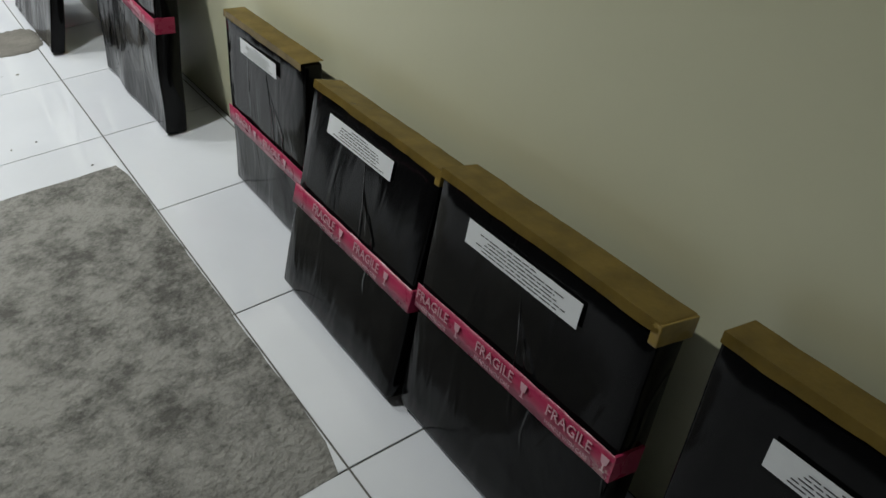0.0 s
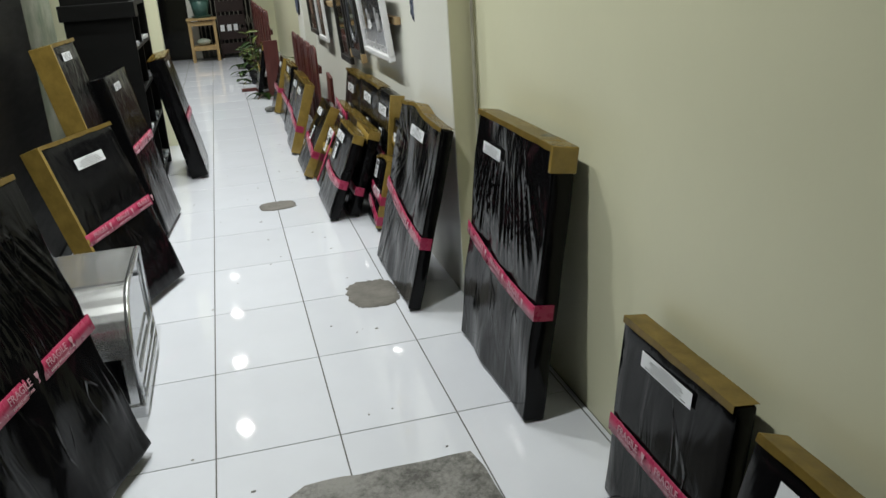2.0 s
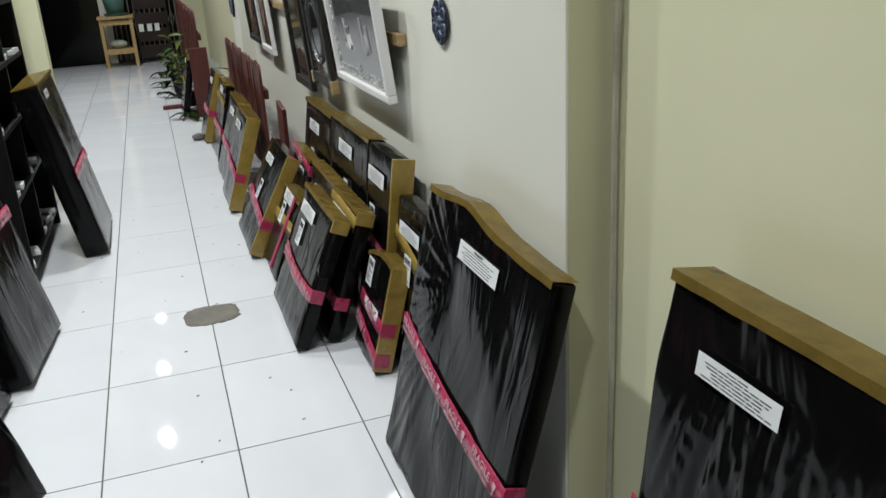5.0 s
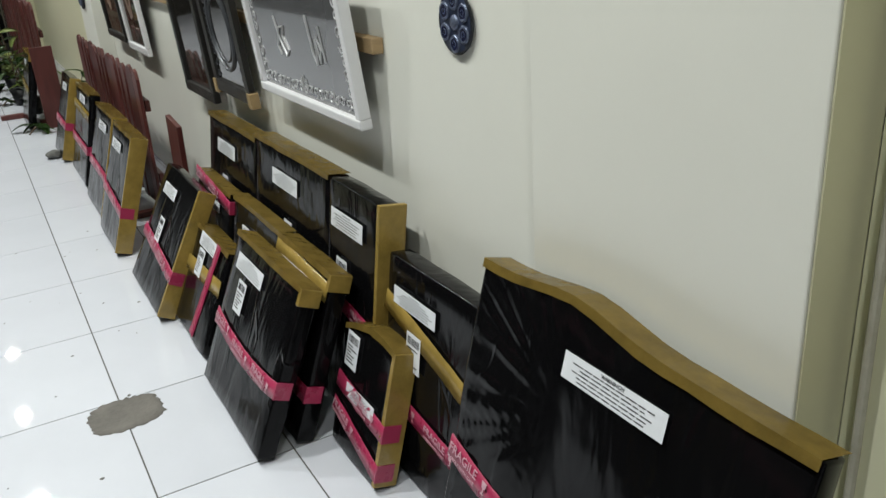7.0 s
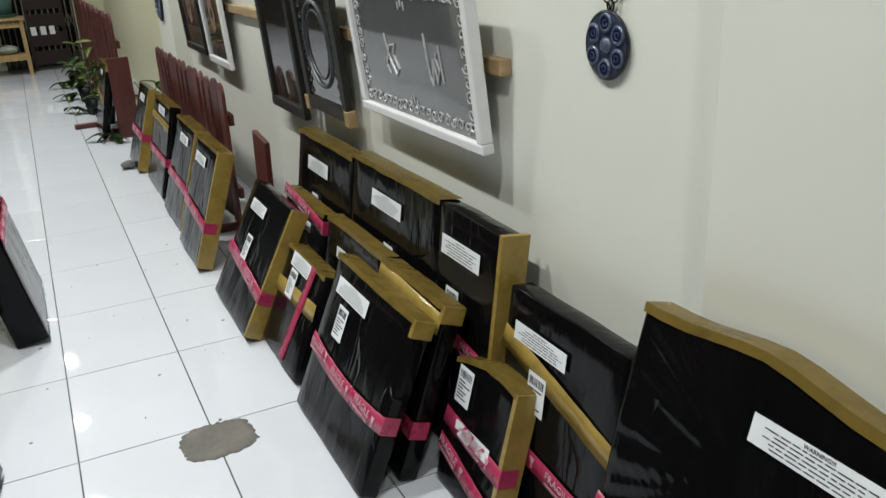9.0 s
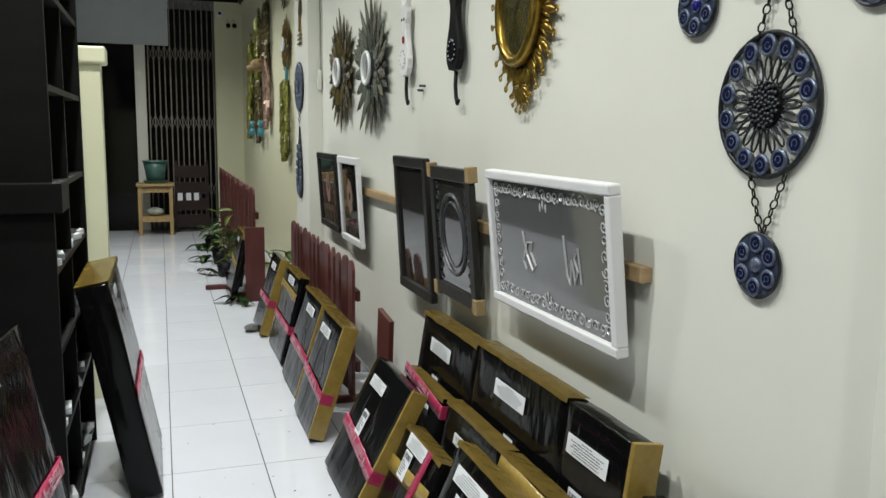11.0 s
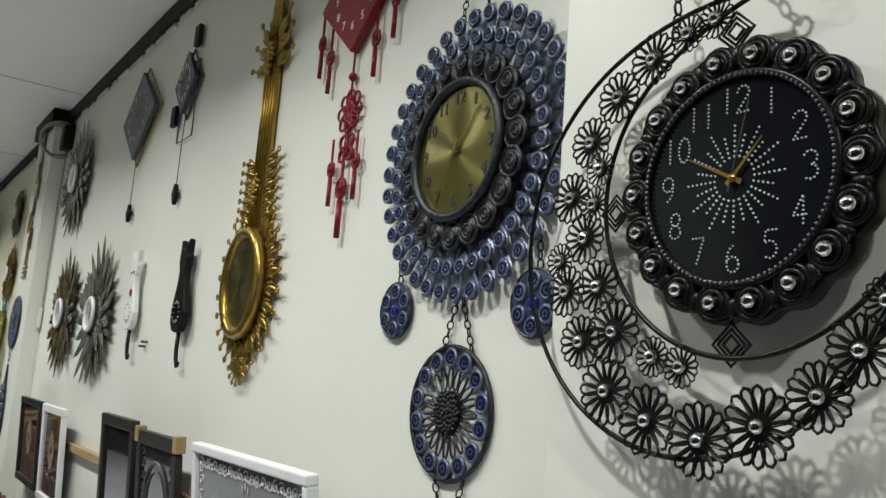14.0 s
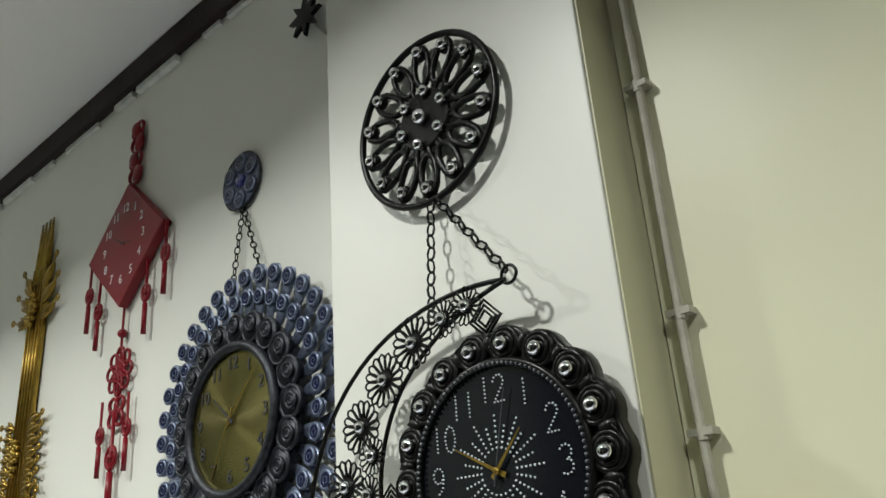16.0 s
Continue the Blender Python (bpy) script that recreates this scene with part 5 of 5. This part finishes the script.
# ---- red knot clock ----
def red_clock(y, z):
    e = thing("wall_clock", on_wall(y, z), "crimson diamond wall clock with hanging knot tassels", "clock")
    part("face", plate([(-0.225, 0), (0, -0.20), (0.225, 0), (0, 0.20)], 0.03, -0.004, 0.004), M_RED, e, "crimson diamond face")
    numerals(e, 0.115, 0.040, M_WHITE, -0.0345)
    clock_hand(e, 0.07, 0.003, -60, -0.037, M_INK)
    clock_hand(e, 0.05, 0.003, 100, -0.039, M_INK)
    tas = bmesh.new()
    add(tas, tube([(0, 0, 0), (0, 0, -0.22)], 0.0045, 6))
    add(tas, tube([(0, 0, -0.13), (0, 0, -0.22)], 0.0075, 8))
    add(tas, torus(0.019, 0.005, 14, 5, 0, 0.024), pose(0, 0, -0.10))
    add(tas, ball(0.010, pose(0, 0, -0.10), 8, 6))
    tm = mesh_of("tassel", tas, M_RED, True)
    for x, zz, sc in ((-0.225, 0.0, 1.0), (-0.155, -0.07, 1.0), (0.225, 0.0, 1.0), (0.130, -0.09, 1.0), (-0.075, -0.46, 0.95), (0.075, -0.46, 0.95), (0.0, -0.50, 1.25)):
        share("tassel", tm, e, pose(x, -0.02, zz) @ Matrix.Diagonal((sc, sc, sc, 1)), "crimson rod tassel")
    knot = part("knot", torus(0.03, 0.005, 18, 5, -0.015), M_RED, e, "openwork crimson knot", True)
    knot.matrix_local = pose(0, 0, -0.385)
    kl = mesh_of("knot_loop", torus(0.022, 0.0045, 14, 5, -0.015, 0.03), M_RED, True)
    for i in range(8):
        share("knot_loop", kl, knot, pose(0, 0, 0, 0, 45 * i) @ pose(0, 0, 0.040))
    part("cord", tube([(0, -0.015, -0.19), (0, -0.015, -0.52)], 0.004, 5), M_RED, e)
    part("bead", ball(0.014, pose(0, -0.015, -0.275)), M_RED, e, "", True)
    for i in range(4):
        part("tassel_loop", torus(0.02, 0.0055, 12, 5, -0.015, 0.025), M_RED, e, "", True).matrix_local = pose(0, 0, -0.50, 0, 90 * i + 45) @ pose(0, 0, 0.024)
        part("crest_loop", torus(0.034, 0.0055, 14, 5, -0.015, 0.026), M_RED, e, "", True).matrix_local = pose(0, 0, 0.23 + 0.055 * i, 0, 25 * (-1) ** i)
        part("crest_bud", ball(0.024, Matrix.Diagonal((1, 0.4, 1.3, 1)), 10, 8), M_RED, e, "", True).matrix_local = pose(0.014 * (-1) ** i, -0.015, 0.235 + 0.055 * i, 0, 30 * (-1) ** i)


red_clock(3.22, 2.80)


# ---- gold lute-shaped clock ----
def gold_leaf():
    bm = ball(0.017, Matrix.Diagonal((0.75, 0.55, 2.0, 1)) @ pose(0, 0, 0.018), 10, 8)
    for s in (-1, 1):
        add(bm, ball(0.010, pose(0.012 * s, -0.004, 0.030, 0, 14 * s) @ Matrix.Diagonal((0.6, 0.5, 2.1, 1)), 8, 6))
    add(bm, tube([(0, 0, 0.055), (0, -0.004, 0.082)], 0.003, 5))
    add(bm, torus(0.0075, 0.0028, 10, 4), pose(0, -0.004, 0.088))
    return bm


def gold_clock(y, z):
    e = thing("wall_clock", on_wall(y, z), "gold lute-shaped wall clock with leaf fringe", "clock")
    part("case", disc(0.155, 0.035, -0.006, 44, 0.185, 0.008), M_GOLD, e, "", True)
    part("rim", torus(0.150, 0.022, 44, 8, -0.042, 0.180), M_GOLD, e, "thick gold rim", True)
    part("dial", disc(0.135, 0.006, -0.040, 44, 0.165), M_DIALG, e, "brushed brass dial")
    numerals(e, 0.10, 0.03, M_INK, -0.0470, (), 1.25)
    clock_hand(e, 0.10, 0.003, 40, -0.049, M_INK)
    clock_hand(e, 0.13, 0.0018, 205, -0.051, M_INK)
    gl = mesh_of("gold_leaf", gold_leaf(), M_GOLD, True)
    for i in range(26):
        a = 360 / 26 * i
        if a < 22 or a > 338:
            continue
        share("gold_leaf", gl, e, pose(0.155 * math.sin(radians(a)), -0.02, 0.19 * math.cos(radians(a)), 0, a) @ Matrix.Diagonal((1.35, 1.2, 1.3, 1)))
    for k in range(7):
        for s in (-1, 1):
            share("gold_leaf", gl, e, pose(0.05 * s, -0.02, 0.225 + 0.036 * k, 0, 78 * s) @ Matrix.Diagonal((1.2, 1.2, 1.25, 1)))
            if k < 3:
                share("gold_leaf", gl, e, pose(0.04 * s, -0.02, 0.80 + 0.05 * k, 0, (75 - 18 * k) * s) @ Matrix.Diagonal((1.3, 1.3, 1.6, 1)))
    for i in range(7):
        share("gold_leaf", gl, e, pose(0, -0.02, -0.265, 0, 110 + 23 * i))
    part("neck", box(-0.062, 0.062, -0.02, -0.006, 0.18, 0.98, 0.004), M_GOLD, e)
    st = mesh_of("string", tube([(0, 0, 0.2), (0, 0, 1.0)], 0.004, 6), M_GOLD, True)
    for i in range(5):
        share("string", st, e, pose(-0.048 + 0.024 * i, -0.022, 0))
    for zz in (0.34, 0.84):
        bm = bmesh.new()
        rg2 = random.Random(5)
        for i in range(26):
            a, r = i * 2.4, 0.045 * math.sqrt((i + 0.5) / 26)
            add(bm, ball(0.0095, pose(0.8 * r * math.cos(a), -0.034 - rg2.uniform(0, 0.008), 1.3 * r * math.sin(a)), 7, 5))
        part("boss", bm, M_GOLD, e, "cluster of gold flower beads", True).matrix_local = pose(0, 0, zz)
    for i, dx in enumerate((-0.03, -0.01, 0.012, 0.03)):
        part("crown_spike", cone(0.017, 0.003, 0.24, 8, pose(dx, -0.014, 0.94, 0, dx * 120)), M_GOLD, e, "", True)


gold_clock(3.85, 1.925)


# ---- cats ----
def cat_clock(y, z, material, tail_mat, label):
    e = thing("wall_clock", on_wall(y, z), label, "clock", "cat pendulum clocks")
    half = [(0.0, 0.0), (0.045, 0.006), (0.074, 0.04), (0.080, 0.085), (0.068, 0.13), (0.048, 0.18), (0.036, 0.23), (0.034, 0.262), (0.046, 0.285), (0.050, 0.315),
            (0.044, 0.335), (0.047, 0.395), (0.020, 0.352)]
    side = half + [(-x, z) for x, z in half[:0:-1]]
    part("body", plate(side, 0.03, -0.02, 0.006), material, e)
    part("dial", disc(0.05, 0.003, -0.0505, 28), M_FACEB if material is M_NIGHT else M_WHITE, e).matrix_local = pose(0, 0, 0.085)
    hm = mesh_of("hour_mark", box(-0.0015, 0.0015, -0.0555, -0.0535, 0.038, 0.046), M_WHITE if material is M_NIGHT else M_INK)
    for i in range(12):
        share("hour_mark", hm, e, pose(0, 0, 0.085, 0, 30 * i))
    part("tail", tube([(0, -0.03, 0.0), (-0.006, -0.03, -0.06), (0.004, -0.03, -0.11), (0.022, -0.03, -0.135), (0.032, -0.03, -0.12)], 0.009, 8), tail_mat, e, "", True)
    if material is not M_NIGHT:
        part("badge", disc(0.018, 0.003, -0.0505, 16), M_RED, e, "red heart spot").matrix_local = pose(0.01, 0, 0.18)
        for s in (-0.02, 0.02):
            part("eye_mark", disc(0.007, 0.003, -0.0505, 10), M_NIGHT, e).matrix_local = pose(s, 0, 0.28)


cat_clock(4.50, 1.755, M_NIGHT, M_NIGHT, "black cat-shaped pendulum wall clock")
cat_clock(5.24, 1.775, M_WHITE, M_NIGHT, "white cat-shaped pendulum wall clock with a red spot")


# ---- diamond pendulum clocks ----
def diamond_clock(y, z, w, h, drop, label, wires=False):
    e = thing("wall_clock", on_wall(y, z), label, "clock", "diamond pendulum clocks")
    part("face", plate([(-w, 0), (0, -h), (w, 0), (0, h)], 0.022, -0.022, 0.003), M_GREY, e, "dark grey diamond face")
    k = 1.12
    part("wire_outline", tube([(-w * k, -0.012, 0), (0, -0.012, -h * k), (w * k, -0.012, 0), (0, -0.012, h * k)], 0.005, 5, True), M_GOLD if not wires else M_GREY, e)
    hm = mesh_of("hour_mark", box(-0.003, 0.003, -0.047, -0.045, -0.012, 0.012), M_WHITE)
    for i in range(12):
        a = i * math.tau / 12
        share("hour_mark", hm, e, pose(w * 0.52 * math.sin(a), 0, h * 0.52 * math.cos(a)))
    clock_hand(e, 0.10, 0.003, 50, -0.048, M_NIGHT)
    clock_hand(e, 0.07, 0.003, -80, -0.050, M_NIGHT)
    part("pendulum_rod", tube([(0, -0.02, -h), (0, -0.02, -h - drop)], 0.0025, 5), M_GREY, e)
    part("pendulum_bob", plate([(-0.03, -0.0), (0, -0.05), (0.03, 0), (0, 0.05)], 0.02, -0.01, 0.002), M_NIGHT, e).matrix_local = pose(0, 0, -h - drop - 0.02)
    if wires:
        part("wire_frame", tube([(-0.11, -0.012, -0.27), (0.10, -0.012, -0.27), (0.10, -0.012, 0.10), (-0.11, -0.012, 0.10)], 0.004, 5, True), M_GREY, e)
        for xx, zz in ((0.06, 0.22), (-0.15, -0.13)):
            part("side_block", box(xx - 0.03, xx + 0.03, -0.035, -0.012, zz - 0.05, zz + 0.05, 0.003), M_NIGHT, e)
    return e


diamond_clock(5.60, 2.945, 0.30, 0.25, 0.27, "dark grey diamond pendulum wall clock with gold edging")
diamond_clock(4.83, 2.93, 0.14, 0.155, 0.36, "dark grey diamond pendulum wall clock with wire frames", True)


# ---- sunburst mirrors ----
def slat_mesh(l, w, material):
    bm = bmesh.new()
    pts = [(0, 0.0), (w * 0.35, l * 0.25), (w / 2, l * 0.55), (w * 0.25, l * 0.85), (0, l), (-w * 0.25, l * 0.85), (-w / 2, l * 0.55), (-w * 0.35, l * 0.25)]
    c = [bm.verts.new((0, -0.008, l * 0.5))]
    o = [bm.verts.new((p[0], 0, p[1])) for p in pts]
    b = [bm.verts.new((p[0], 0.003, p[1])) for p in pts]
    for i in range(8):
        j = (i + 1) % 8
        bm.faces.new((c[0], o[i], o[j]))
        bm.faces.new((o[i], b[i], b[j], o[j]))
    bm.faces.new(b[::-1])
    bmesh.ops.recalc_face_normals(bm, faces=bm.faces)
    return mesh_of("slat", bm, material)


def sunburst(y, z, R, m1, label, seed):
    rg2 = random.Random(seed)
    e = thing("sunburst_mirror", on_wall(y, z), label, "mirror", "sunburst mirrors")
    lens = [slat_mesh(R * f, R * 0.17, m) for f, m in ((0.80, m1), (0.66, M_SHELL), (0.52, m1))]
    for row, n in ((0, 20), (1, 20), (2, 16)):
        for i in range(n):
            a = 360 / n * i + row * 9 + rg2.uniform(-3, 3)
            s = rg2.uniform(0.85, 1.08)
            share("slat", lens[row], e, pose(0, -0.012 - 0.012 * row, 0, 0, a) @ pose(0, 0, R * 0.2, 4) @ Matrix.Diagonal((s, 1, s, 1)))
    part("ring", torus(R * 0.21, 0.012, 36, 6, -0.058), M_WHITE, e, "white ring", True)
    part("mirror", disc(R * 0.18, 0.004, -0.05, 32), M_STEEL, e, "small round mirror")
    part("backing", disc(R * 0.24, 0.03, -0.015, 28), M_GREY, e)


sunburst(6.86, 1.90, 0.42, M_OLIVE, "brown shell sunburst mirror with a white ring", 1)
sunburst(6.00, 1.87, 0.43, M_SMOKE, "grey-green shell sunburst mirror with a white ring", 2)
sunburst(7.05, 2.83, 0.43, M_SMOKE, "grey shell sunburst mirror high on the wall", 3)


# ---- ornaments on the far wall ----
def feather_ornament(y, z, l, w, m1, label, seed, body=None):
    """A tall bird-like hanging: a curved neck above a train of overlapping plates."""
    rg2 = random.Random(seed)
    e = thing("wall_ornament", on_wall(y, z), label, "ornament", "metal ornaments on the far wall")
    pl = mesh_of("plume", plate([(0, 0), (0.036, 0.05), (0.026, 0.12), (0, 0.15), (-0.026, 0.12), (-0.036, 0.05)], 0.022, 0, 0.002), m1)
    rows = int(l / 0.07)
    for i in range(rows):
        f = i / rows
        ww = 1.35 * w * math.sin(math.pi * (0.15 + 0.8 * f))
        for k in range(4):
            x = ww * (k / 3 - 0.5)
            share("plume", pl, e, pose(x, -0.010 - 0.022 * (k % 2), l * (0.42 - f * 0.9), 0, 180 + (x / max(w, 0.01)) * -70 + rg2.uniform(-12, 12)) @ pose(0, -0.012, 0, 8, 0, rg2.uniform(-45, 45)))
    part("neck", tube([(0, -0.02, l * 0.36), (w * 0.15, -0.03, l * 0.46), (w * 0.05, -0.03, l * 0.56), (-w * 0.12, -0.03, l * 0.55)], 0.016, 8), body or m1, e, "", True)
    part("spine", box(-0.012, 0.012, -0.012, 0, -l * 0.46, l * 0.42), m1, e)
    return e


feather_ornament(12.6, 2.30, 0.85, 0.26, M_GREENG, "tall green-gold feathered wall ornament", 1)
feather_ornament(11.7, 2.55, 0.75, 0.24, M_GREENG, "green-gold feathered wall ornament", 2)
feather_ornament(10.9, 2.62, 0.75, 0.24, M_OLIVE, "bronze feathered wall ornament", 3)
feather_ornament(12.75, 1.75, 0.60, 0.22, M_GREENG, "green feathered wall ornament with gold tips", 4)
feather_ornament(11.7, 1.78, 0.75, 0.24, M_OLIVE, "bronze feathered wall ornament", 5)
feather_ornament(10.85, 1.98, 0.80, 0.24, M_ROSE, "rose-gold shell feathered wall ornament", 6)
feather_ornament(9.45, 1.66, 0.80, 0.26, M_GREENG, "green-gold peacock wall ornament", 7, M_TEALGL)
for yy in (12.2, 11.25):
    e = thing("hanging_vase", on_wall(yy, 1.42), "small blue glass vase hung on the wall", "vase", "blue vases")
    part("vase", ball(0.055, pose(0, -0.08, 0.06) @ Matrix.Diagonal((1, 0.8, 1, 1)), 16, 10), M_TEALGL, e, "", True)
    part("neck", cone(0.022, 0.034, 0.10, 14, pose(0, -0.08, 0.10)), M_TEALGL, e, "", True)
e = thing("deer_head", on_wall(11.2, 2.26), "small brown deer head ornament", "ornament")
bm = ball(0.075, pose(0, -0.10, 0) @ Matrix.Diagonal((0.8, 1.3, 1, 1)), 16, 10)
add(bm, cone(0.05, 0.03, 0.12, 12, pose(0, -0.12, -0.01, 110)))
for s in (-1, 1):
    add(bm, cone(0.025, 0.004, 0.09, 8, pose(0.05 * s, -0.08, 0.05, 0, 55 * s)))
part("head", bm, M_CARD, e, "", True)
bm = bmesh.new()
for s in (-1, 1):
    add(bm, tube([(0.03 * s, -0.09, 0.06), (0.07 * s, -0.09, 0.18), (0.05 * s, -0.09, 0.32)], 0.009, 6))
    add(bm, tube([(0.066 * s, -0.09, 0.17), (0.12 * s, -0.09, 0.24)], 0.007, 6))
part("antlers", bm, M_STEM, e, "", True)
sunburst(9.45, 2.33, 0.29, M_GOLD, "gold leaf sunburst ornament on the wall", 9)
sunburst(9.55, 2.92, 0.25, M_OLIVE, "bronze sunburst ornament high on the wall", 10)
e = thing("wall_ornament", on_wall(8.05, 2.90, PIL_X), "tall bronze and gold ornament on the pillar", "ornament")
for i in range(9):
    part("plume", plate([(-0.05, 0), (0.05, 0.0), (0.03, 0.15), (-0.03, 0.15)], 0.012, -0.006 * (i % 3), 0.002), M_OLIVE if i % 2 else M_GOLD, e).matrix_local = pose(0.04 * math.sin(i * 1.8), 0, -0.6 + 0.13 * i, 0, 10 * math.sin(i * 2.2))
for i in range(3):
    part("bar", box(-0.09, 0.09, -0.014, -0.004, -0.70 + 0.035 * i, -0.688 + 0.035 * i), M_GOLD, e)
# lace medallion and hanging drop on the second pillar
e = thing("wall_ornament", on_wall(8.10, 1.86, PIL_X), "dark blue pierced medallion with a long teardrop pendant", "ornament")
bd = mesh_of("bead", eye_bead(0.03), M_SLATE, True)
for row, n in ((0.16, 14), (0.10, 9)):
    for i in range(n):
        share("bead", bd, e, pose(0, -0.012, 0, 0, 360 / n * i) @ pose(0, 0, row))
part("rim", torus(0.195, 0.008, 36, 6, -0.01), M_SLATED, e, "", True)
part("hub", disc(0.05, 0.012, -0.004, 20), M_SLATED, e)
chain((0, -0.01, -0.20), (0, -0.01, -0.30), e, M_IRON, 0.009)
tear = [(0.17 * math.sin(t) * math.sin(t / 2) ** 1.6, 0.30 * math.cos(t)) for t in [i * math.tau / 40 for i in range(40)]]
part("teardrop", plate(tear, 0.012, -0.003), M_SLATED, e).matrix_local = pose(0, 0, -0.62)
for i in range(16):
    t = radians(60 + 240 / 15 * i)
    share("bead", bd, e, pose(0.13 * math.sin(t) * abs(math.sin(t / 2)) ** 1.6, -0.022, -0.62 + 0.25 * math.cos(t)) @ Matrix.Diagonal((0.8, 0.8, 0.8, 1)))
# small dark star high above the blue clock
e = thing("wall_star", on_wall(2.365, 3.13), "small black star ornament on a short rod", "ornament")
st = [((0.06 if k % 2 == 0 else 0.028) * math.sin(k * math.pi / 8), (0.06 if k % 2 == 0 else 0.028) * math.cos(k * math.pi / 8)) for k in range(16)]
part("star", plate(st, 0.012, -0.02), M_IRON, e)
part("rod", tube([(0.02, -0.01, -0.03), (0.10, -0.008, -0.13)], 0.004, 5), M_CABLE, e)
part("peg", box(0.09, 0.12, -0.03, 0, -0.15, -0.13), M_IRON, e)


# ---- floor ----
structure("floor", box(LEFT_X - T, WALL_X + T, BACK_Y - T, END_Y + 1.75, -0.15, -0.003), M_GROUT, "white ceramic tile floor with dirty grout")
FLOOR = bpy.data.objects["floor"]
TX, TY, G = 0.4, 0.6, 0.0044
shapes = {}
for i in range(-5, 2):
    for j in range(-6, 24):
        x0, x1 = max(i * TX, LEFT_X), min((i + 1) * TX, WALL_X)
        y0, y1 = max(j * TY, BACK_Y), min((j + 1) * TY, END_Y)
        if x1 - x0 < 0.01 or y1 - y0 < 0.02:
            continue
        key = (round(x1 - x0, 3), round(y1 - y0, 3))
        if key not in shapes:
            shapes[key] = mesh_of("tile", box(-key[0] / 2 + G / 2, key[0] / 2 - G / 2, -key[1] / 2 + G / 2, key[1] / 2 - G / 2, -0.003, 0.0, 0.0010, 1), M_TILE)
        share("tile", shapes[key], FLOOR, pose((x0 + x1) / 2, (y0 + y1) / 2, 0))


def cement_patch(name, cx, cy, edge, material, jag, seed, label):
    """A ragged sheet of cement smeared a few millimetres over the tiles; edge(angle) is its radius."""
    bm = bmesh.new()
    rings = []
    N = 90
    for k, f in enumerate((1.0, 0.985, 0.75, 0.5, 0.25)):
        row = []
        for i in range(N):
            a = i * math.tau / N
            r = edge(a) * (1 + jag * noise.noise(Vector((math.cos(a) * 9 + seed, math.sin(a) * 9, 0))) + jag * 0.6 * noise.noise(Vector((math.cos(a) * 30, math.sin(a) * 30, seed))))
            x, y = cx + f * r * math.cos(a), cy + f * r * math.sin(a)
            row.append(bm.verts.new((x, y, 0.0005 if k == 0 else 0.004 + 0.002 * noise.noise(Vector((x * 14, y * 14, seed))))))
        rings.append(row)
    for a, b in zip(rings, rings[1:]):
        for i in range(N):
            bm.faces.new((a[i], a[(i + 1) % N], b[(i + 1) % N], b[i]))
    bm.faces.new(rings[-1])
    ob = structure(name, bm, material, label)
    for f in ob.data.polygons:
        f.use_smooth = True
    return ob


def rect_edge(x0, x1, y0, y1, soft=4.0):
    """Radius of a rounded rectangle about its centre."""
    hx, hy = (x1 - x0) / 2, (y1 - y0) / 2
    return lambda a: 1 / ((abs(math.cos(a)) / hx) ** soft + (abs(math.sin(a)) / hy) ** soft) ** (1 / soft)


def big_edge(a):
    c, s = math.cos(a), math.sin(a)
    r = 9.0
    if c > 1e-6:
        r = min(r, 0.40 / c)
    if c < -1e-6 or s > 1e-6:
        q = ((abs(c) / 0.41) ** 2.3 + (abs(s) / 0.80) ** 2.3) ** (-1 / 2.3) if c < 0 else 9.0
        r = min(r, q)
    if s > 1e-6:
        r = min(r, 0.78 / s)
    if s < -1e-6:
        r = min(r, 0.78 / -s)
    return r


cement_patch("cement_patch_1", -0.405, -0.42, big_edge, M_CEMENT, 0.018, 3.0, "large rough grey cement patch in the tile floor")
cement_patch("cement_patch_2", -0.08, 1.76, rect_edge(-0.20, 0.03, 1.6, 1.93, 3), M_SMEAR, 0.12, 5.0, "small ragged cement patch in the tile floor")
cement_patch("cement_patch_3", -0.395, 3.50, rect_edge(-0.51, -0.28, 3.40, 3.60, 3), M_SMEAR, 0.10, 9.0, "small ragged cement patch in the tile floor")
rg = random.Random(77)
bm = bmesh.new()
for i in range(60):
    cx, cy, r = rg.uniform(-0.95, 0.0), rg.uniform(-0.6, 5.5), rg.uniform(0.003, 0.009)
    add(bm, cone(r, r * 0.6, 0.002, 6, pose(cx, cy, 0.0003, 0, 0, rg.uniform(0, 90)) @ Matrix.Diagonal((1, rg.uniform(0.4, 1), 1, 1))))
tagged(link("floor_debris", bm, M_CEMENT), "tiny crumbs of grit on the tiles", "debris", kind="stuff")
